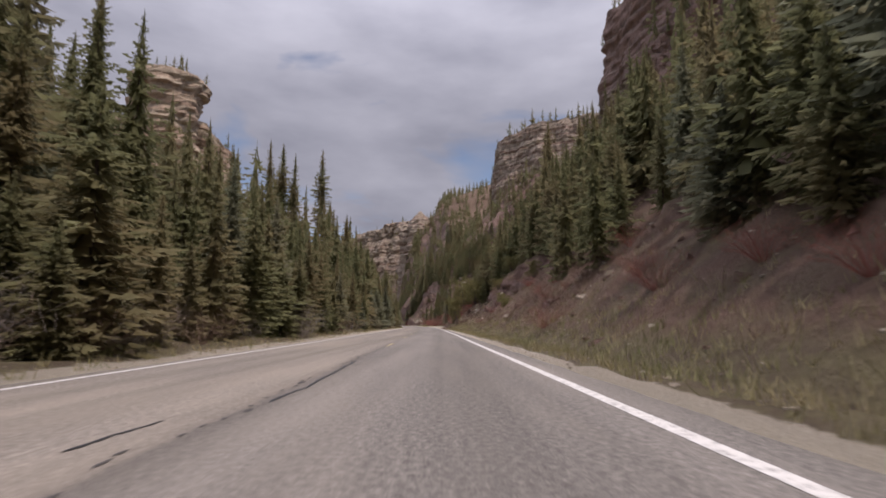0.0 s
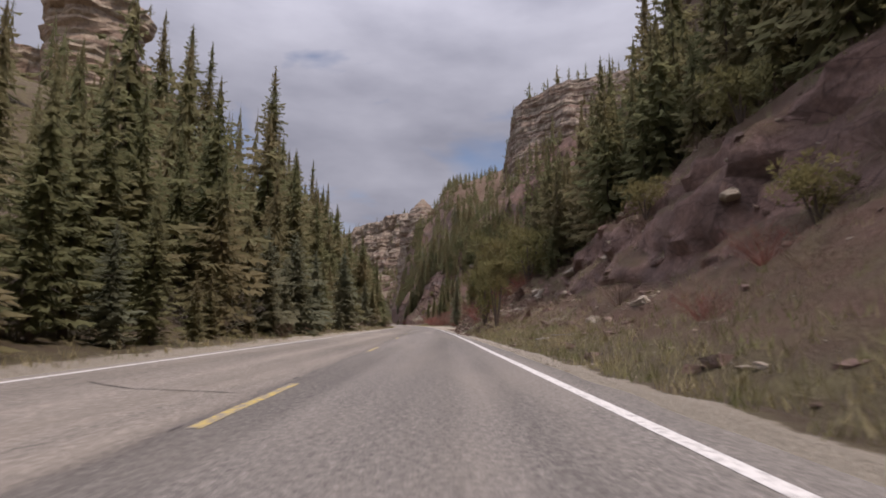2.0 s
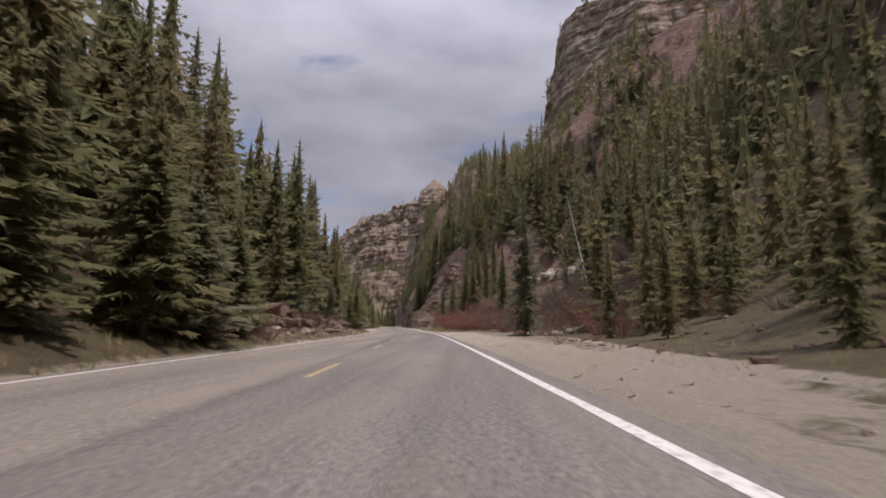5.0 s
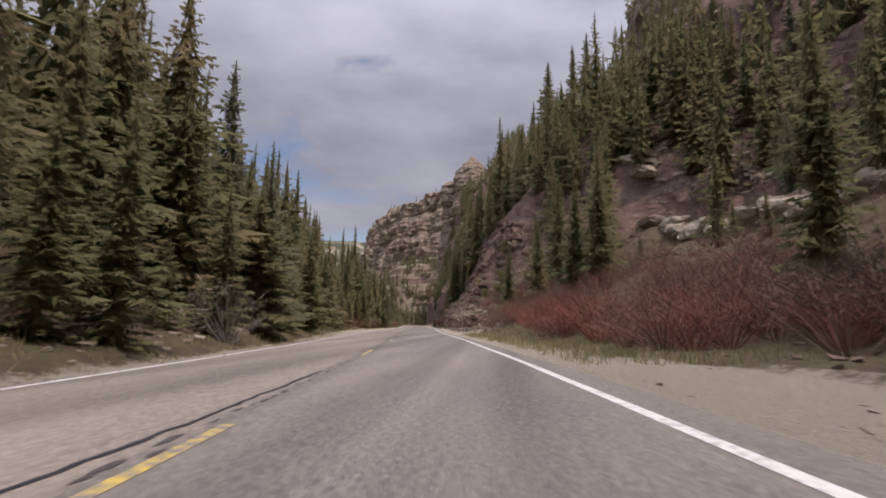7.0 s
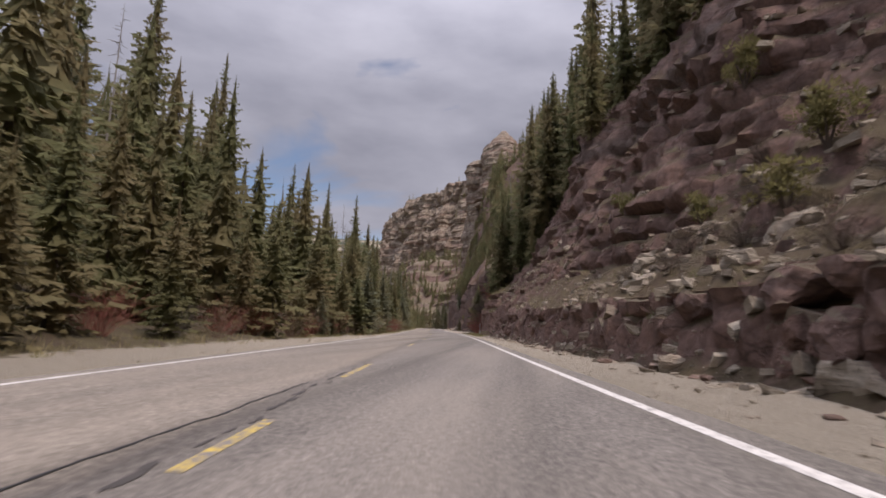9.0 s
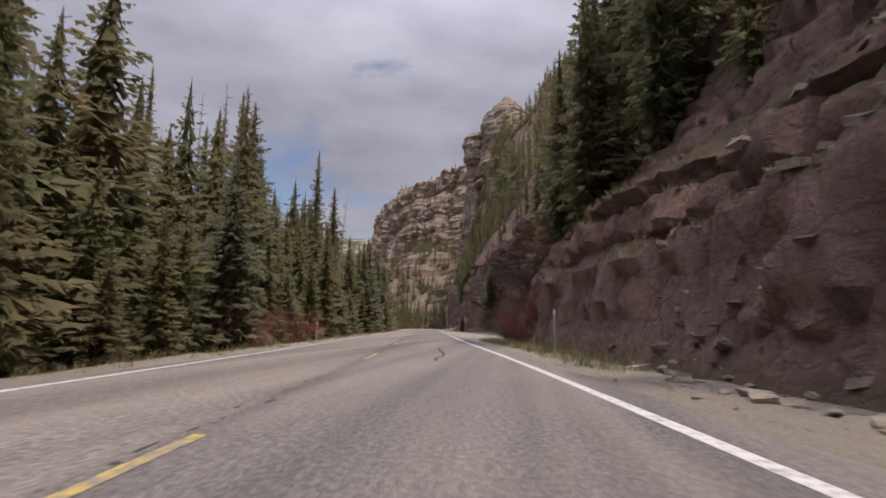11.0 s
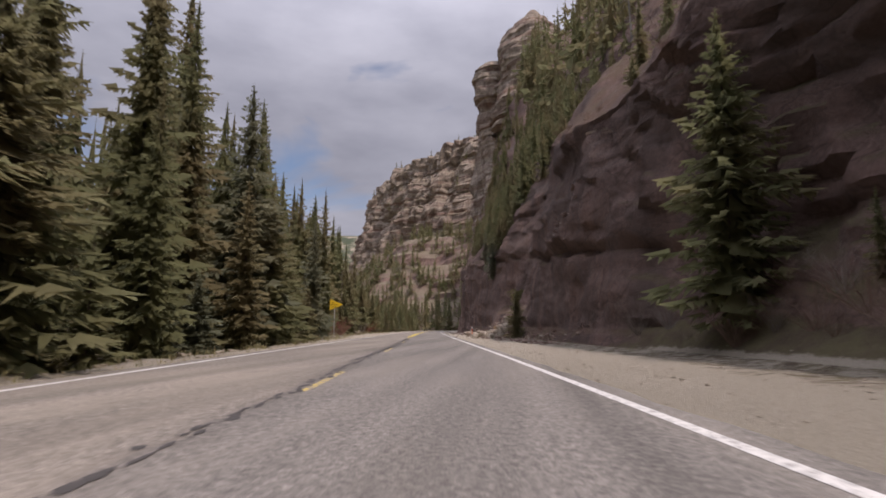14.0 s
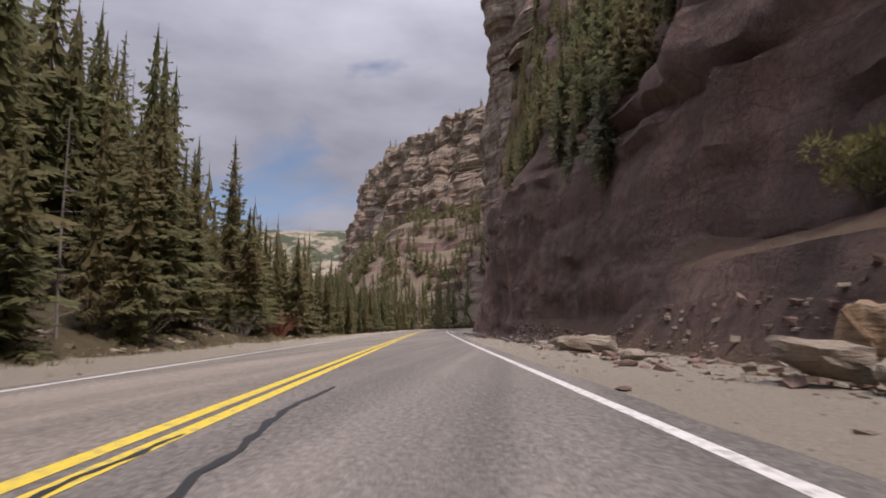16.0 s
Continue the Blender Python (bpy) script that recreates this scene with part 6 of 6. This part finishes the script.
def bank_brush():
    """Thick dark red brush where the bank lies in shade, too tangled to count."""
    thin = [twig_mesh(i + 50, 62, 0.8, 2, M_REDTWIG) for i in range(4)]
    kinds = [(me, me) for me in thin]
    vs = []
    for n, u0, u1, y0, y1, h0, h1 in ((30, 6, 12, 12, 44, 0.7, 1.5), (60, 5.6, 14, 30, 96, 0.4, 1.1), (26, 5, 11, 90, 122, 0.7, 1.6), (34, -12, -7.4, 160, 216, 0.9, 2.0), (18, 3.9, 5.4, 98, 104, 0.4, 0.9), (16, 5, 8, 100, 116, 0.8, 1.6), (52, 8.5, 17, 196, 224, 1.8, 3.2), (50, 8, 16, 212, 238, 1.5, 2.8), (30, 11.5, 18, 180, 198, 1.8, 3.0), (70, 15, 27, 196, 252, 1.0, 2.2), (44, 6.6, 15, 238, 257, 0.5, 1.4), (40, 12, 27, 252, 276, 0.7, 1.6), (24, 13, 21, 184, 206, 2.4, 3.8), (30, 5, 9, 88, 122, 0.6, 1.3), (36, 10.5, 13, 338, 402, 1.0, 2.4), (44, 17, 30, 184, 207, 2.0, 3.6), (20, 6, 11, 228, 248, 1.0, 2.2), (14, 8.5, 11, 404, 428, 0.6, 1.4), (26, 6.5, 15, 130, 168, 0.8, 2.0)):
        for _ in range(n):
            u, y = rnd.uniform(u0, u1), rnd.uniform(y0, y1)
            g = ground_at(u, y)
            if g:
                vs.append((xc(y) + u, y, g[0].z + 0.12, rnd.uniform(h0, h1), rnd.randrange(4), rnd.uniform(1.0, 1.5), 0))
    ob = joined("bank_brush", "thick leafless red-brown brush on the shaded bank", vs, kinds, (1,))
    ob.data.materials.clear()
    ob.data.materials.append(M_BROWNTWIG)
    ob.data.materials.append(M_REDTWIG)


bank_brush()


def thicket(name, label, material, areas, seed):
    """A close mass of twiggy brush, too tangled to count."""
    clumps = [twig_mesh(seed + i, 170, 0.9, 5, material, 1.7) for i in range(4)]
    vs = []
    for n, u0, u1, y0, y1, h0, h1 in areas:
        for _ in range(n):
            u, y = rnd.uniform(u0, u1), rnd.uniform(y0, y1)
            g = ground_at(u, y)
            if g:
                vs.append((xc(y) + u, y, g[0].z + 0.1, rnd.uniform(h0, h1), rnd.randrange(4), rnd.uniform(0.9, 1.4), 0))
    ob = joined(name, label, vs, [(me, me) for me in clumps], (1,))
    ob.data.materials.clear()
    ob.data.materials.append(M_BARK)
    ob.data.materials.append(material)


M_OAKTWIG = twig_material("scrub_oak_twigs", (0.075, 0.055, 0.046), (0.15, 0.11, 0.09), (0.11, 0.07, 0.06))
thicket("oak_brush", "close dark brown leafless scrub on the rocky slope", M_OAKTWIG, ((58, 7.5, 14, 246, 259, 0.6, 1.25), (20, 15, 24, 256, 274, 1.2, 2.2), (16, 6.5, 12, 258, 272, 0.6, 1.2), (30, 4.9, 8.5, 97, 114, 0.5, 1.2), (26, 5.8, 9.5, 328, 343, 1.2, 2.4)), 300)
thicket("willow_thicket", "close mass of leafless red-stemmed willow", M_REDTWIG, ((34, 15, 25, 184, 198, 2.2, 3.6), (16, 12, 17, 192, 210, 1.8, 3.0), (22, 20, 32, 187, 207, 1.8, 3.0)), 320)


def undergrowth():
    """Bare brush and dead lower twigs along the forest edge, too tangled to count."""
    thin = [twig_mesh(i + 60, 50, 0.8, 3, M_BROWNTWIG) for i in range(5)]
    kinds = [(me, me) for me in thin]
    vs = []
    for k in range(150):
        y = rnd.uniform(0, 520) if k > 12 else rnd.uniform(4, 24)
        u = left_profile(y)[0] - rnd.uniform(1.0, 9.0)
        g = ground_at(u, y)
        if g:
            vs.append((xc(y) + u, y, g[0].z + 0.1, rnd.uniform(1.0, 3.2), rnd.randrange(5), rnd.uniform(0.8, 1.2), 0))
    ob = joined("undergrowth", "leafless brown and grey brush under the spruces", vs, kinds, (1,))
    ob.data.materials.clear()
    ob.data.materials.append(M_GREYTWIG)
    ob.data.materials.append(M_BROWNTWIG)


undergrowth()


def grass(name, label, count, where, hmin, hmax, mat):
    verts, faces = [], []
    for _ in range(count):
        u, y = where()
        g = ground_at(u, y)
        if not g or abs(g[1].z) < 0.5:
            continue
        c = g[0]
        for _ in range(6):
            a, h = rnd.uniform(0, 6.28), rnd.uniform(hmin, hmax)
            p = c + Vector((rnd.gauss(0, 0.07), rnd.gauss(0, 0.07), -0.02))
            w = Vector((math.cos(a), math.sin(a), 0)) * 0.008
            tip = p + Vector((rnd.gauss(0, 0.35), rnd.gauss(0, 0.35), 1)) * h
            i0 = len(verts)
            verts += [tuple(p - w), tuple(p + w), tuple(tip)]
            faces.append((i0, i0 + 1, i0 + 2))
    ob = mesh_object(name, verts, faces, mat)
    return tagged(ob, label, "grass", kind="stuff")


def grass_material(name, a, b, c3):
    n = Nodes(name, 0.85, 0.15)
    return n.done(n.mix(n.ramp(n.noise(0.6, 3), [(0.4, 0.0), (0.62, 0.9)]), n.mix(n.island(), a, b), c3))


M_GRASS = grass_material("dry_grass", (0.22, 0.18, 0.09), (0.42, 0.35, 0.20), (0.15, 0.16, 0.065))


def verge_right():
    y = rnd.choice((rnd.uniform(0, 98), rnd.uniform(0, 98), rnd.uniform(206, 238), rnd.uniform(310, 336)))
    r = right_profile(y)
    return rnd.uniform(3.3, r[0] + 2.6 * rnd.random() + 0.5), y


grass("verge_grass", "dry yellow-green grass along the road verge", 6500, verge_right, 0.12, 0.38, M_GRASS)
grass("forest_edge_grass", "dry grass at the forest edge", 3800, lambda: (lambda y: (left_profile(y)[0] + 0.9 - 2.4 * rnd.random(), y))(rnd.uniform(0, 480)), 0.1, 0.35, M_GRASS)
grass("slope_grass", "tufts of dry grass on the slopes", 5200, lambda: (on_right(0, 94, 0.2, 6) if rnd.random() < 0.6 else on_right(132, 310, 0.2, 6))(), 0.12, 0.35, M_GRASS)


# ---- dead trees ----
def snag_mesh(seed, limbs, length):
    rd = random.Random(seed)
    verts, faces = [], []

    def tube(a, b, r0, r1, n=5):
        d = (b - a).normalized()
        s1 = d.orthogonal().normalized()
        s2 = d.cross(s1)
        i0 = len(verts)
        for p, r in ((a, r0), (b, r1)):
            for k in range(n):
                an = 6.283 * k / n
                verts.append(tuple(p + (s1 * math.cos(an) + s2 * math.sin(an)) * r))
        for k in range(n):
            faces.append((i0 + k, i0 + (k + 1) % n, i0 + n + (k + 1) % n, i0 + n + k))

    pts = [Vector((0.012 * math.sin(3 * i / 8 + seed), 0.012 * math.cos(2 * i / 8), i / 8)) for i in range(9)]
    for i in range(8):
        tube(pts[i], pts[i + 1], 0.0065 * (1 - i / 9), 0.0065 * (1 - (i + 1) / 9))
    for _ in range(limbs):
        f = rd.uniform(0.25, 0.98)
        i = min(7, int(f * 8))
        p = pts[i].lerp(pts[i + 1], f * 8 - i)
        an = rd.uniform(0, 6.28)
        L = length * (1.15 - f) * rd.uniform(0.4, 1.2)
        q = p + Vector((math.cos(an), math.sin(an), rd.uniform(-0.5, 0.35))) * L
        tube(p, q, 0.0016, 0.0005, 3)
    me = bpy.data.meshes.new("dead_tree")
    me.from_pydata(verts, [], faces)
    return me


SNAGS = [snag_mesh(i, 70, 0.1) for i in range(3)]
ASPEN = snag_mesh(8, 22, 0.14)
for me in SNAGS:
    me.materials.append(M_SNAG)
M_ASPEN = bark_material("aspen_bark", (0.42, 0.40, 0.36), (0.68, 0.66, 0.61))
ASPEN.materials.append(M_ASPEN)


def snag(u, y, tip, me, label, lean=0.0, category="dead tree", turn=None):
    g = ground_at(u, y)
    h = min(22.0, max(5.0, tip - g[0].z))
    ob = new("dead_tree" if me is not ASPEN else "aspen", me)
    ob.matrix_basis = pose(xc(y) + u, y, g[0].z - 0.1, 0, lean, rnd.uniform(0, 360) if turn is None else turn) @ Matrix.Diagonal((h * 1.15, h * 1.15, h, 1))
    tagged(ob, label, category, "bare trees")


for i, (u, y, tip) in enumerate([(-36, 275.1, 35.6), (-34, 282.8, 32.8), (-50, 466.9, 50), (-32, 440.7, 40), (-30, 290.9, 28.2), (-30, 395.7, 29.2), (-30, 387, 38), (-18, 340.2, 21.4), (-16, 332, 16.4), (-10.5, 357.7, 15.9), (26, 443.6, 67.6), (-28, 437.3, 25), (-28, 459.3, 25.2), (-30, 472.1, 27.8), (-36, 502.5, 29.4), (-11.5, 447, 9), (-11, 440, 8), (-12, 455, 9)]):
    snag(u, y, tip, SNAGS[i % 3], "grey dead spruce trunk with short bare branches", rnd.uniform(-3, 3))
snag(17.6, 190, 15, ASPEN, "bare white-barked aspen above the red willows", -11, "tree", 12)
snag(19.4, 190, 14.8, ASPEN, "bare white-barked aspen above the red willows", 9, "tree", 185)


# ---- roadside signs and posts ----
M_STEEL = Nodes("galvanised_steel", 0.5, 0.5).done((0.42, 0.41, 0.40))
M_SIGN = Nodes("yellow_sign_sheeting", 0.45, 0.4).done((0.80, 0.52, 0.02))
M_BLACK = Nodes("black_legend", 0.6, 0.3).done((0.015, 0.015, 0.015))
M_PALEPLASTIC = Nodes("pale_plastic", 0.6, 0.3).done((0.62, 0.60, 0.57))
M_ORANGE = Nodes("orange_reflector", 0.4, 0.4).done((0.70, 0.13, 0.03))


def box(bm, cx, cy, cz, sx, sy, sz):
    m = Matrix.Translation((cx, cy, cz)) @ Matrix.Diagonal((sx, sy, sz, 1))
    bmesh.ops.create_cube(bm, size=1.0, matrix=m)


def part(name, bm, material, parent, label=""):
    me = bpy.data.meshes.new(name)
    bm.to_mesh(me)
    bm.free()
    me.materials.append(material)
    ob = new(name, me)
    ob.parent = parent
    return tagged(ob, label) if label else ob


def channel_post(height):
    """A U-channel steel post."""
    bm = bmesh.new()
    box(bm, 0, 0.012, height / 2, 0.05, 0.006, height)
    for sx in (-0.028, 0.028):
        box(bm, sx, 0, height / 2, 0.006, 0.03, height)
    return bm


def no_passing_sign(u, y, centre_z):
    g = ground_at(u, y)
    base = new("no_passing_sign")
    tagged(base, "yellow pennant no passing zone sign on a steel post", "road sign")
    base.matrix_basis = pose(xc(y) + u, y, g[0].z - 0.1, 0, 0, 3)
    h = centre_z - g[0].z + 0.1
    part("post", channel_post(h + 0.35), M_STEEL, base)
    bm = bmesh.new()
    tri = [(-0.42, h + 0.48), (-0.42, h - 0.48), (0.80, h)]
    front = [bm.verts.new((x, -0.034, z)) for x, z in tri]
    back = [bm.verts.new((x, -0.028, z)) for x, z in tri]
    bm.faces.new(front)
    bm.faces.new(back[::-1])
    for i in range(3):
        bm.faces.new((front[i], back[i], back[(i + 1) % 3], front[(i + 1) % 3]))
    plate = part("panel", bm, M_SIGN, base, "yellow reflective pennant panel")
    for text, tx, tz, size in (("NO", -0.30, h + 0.13, 0.17), ("PASSING", -0.36, h - 0.06, 0.17), ("ZONE", -0.33, h - 0.25, 0.17)):
        cu = bpy.data.curves.new("legend", "FONT")
        cu.body, cu.size, cu.extrude = text, size, 0.001
        cu.materials.append(M_BLACK)
        ob = new("legend", cu)
        ob.parent = plate
        ob.matrix_basis = pose(tx, -0.038, tz, 90, 0, 0)
    return base


no_passing_sign(-8.72, 422.7, 2.95)


def delineator(u, y, height, colour=None):
    g = drop(B_LEFT, xc(y) + u, y)
    base = new("delineator_post")
    tagged(base, "slim roadside delineator post with an orange band" if colour else "slim pale roadside delineator post with a reflector", "road post", "delineators")
    base.matrix_basis = pose(xc(y) + u, y, (g[0].z if g[0] else road_z(u, y)) - 0.08, 0, 0, 4)
    part("post", channel_post(height), M_STEEL if not colour else M_ORANGE, base)
    bm = bmesh.new()
    box(bm, 0, -0.022, height - 0.09, 0.085, 0.012, 0.16)
    part("reflector", bm, M_PALEPLASTIC, base, "pale reflector plate")


delineator(-8.0, 111.1, 1.5)
delineator(5.0, 117.0, 1.2)
delineator(4.14, 318.2, 1.6)
delineator(4.0, 426.8, 1.15, True)
delineator(-6.9, 330.0, 1.2)


# ---- fallen logs ----
def log(u, y, length, r, turn, label):
    bm = bmesh.new()
    bmesh.ops.create_cone(bm, segments=9, radius1=r, radius2=r * 0.7, depth=length, cap_ends=True, matrix=pose(0, 0, 0, 0, 90, 0))
    for v in bm.verts:
        v.co.z += 0.05 * math.sin(v.co.x * 1.3)
    me = bpy.data.meshes.new("log")
    bm.to_mesh(me)
    bm.free()
    me.materials.append(M_SNAG)
    g = ground_at(u, y)
    ob = new("fallen_log", me)
    ob.matrix_basis = pose(xc(y) + u, y, g[0].z + r * 0.7, 0, 0, turn)
    tagged(ob, label, "log")


log(9.2, 181.0, 3.6, 0.12, 8, "grey fallen log at the edge of the pull-out")
log(4.5, 73.0, 1.8, 0.02, 40, "thin grey fallen branch in the grass")
log(4.9, 72.0, 1.4, 0.018, -30, "thin grey fallen branch in the grass")
log(9.9, 352.0, 1.6, 0.03, 20, "pale driftwood branch beside the pull-out")
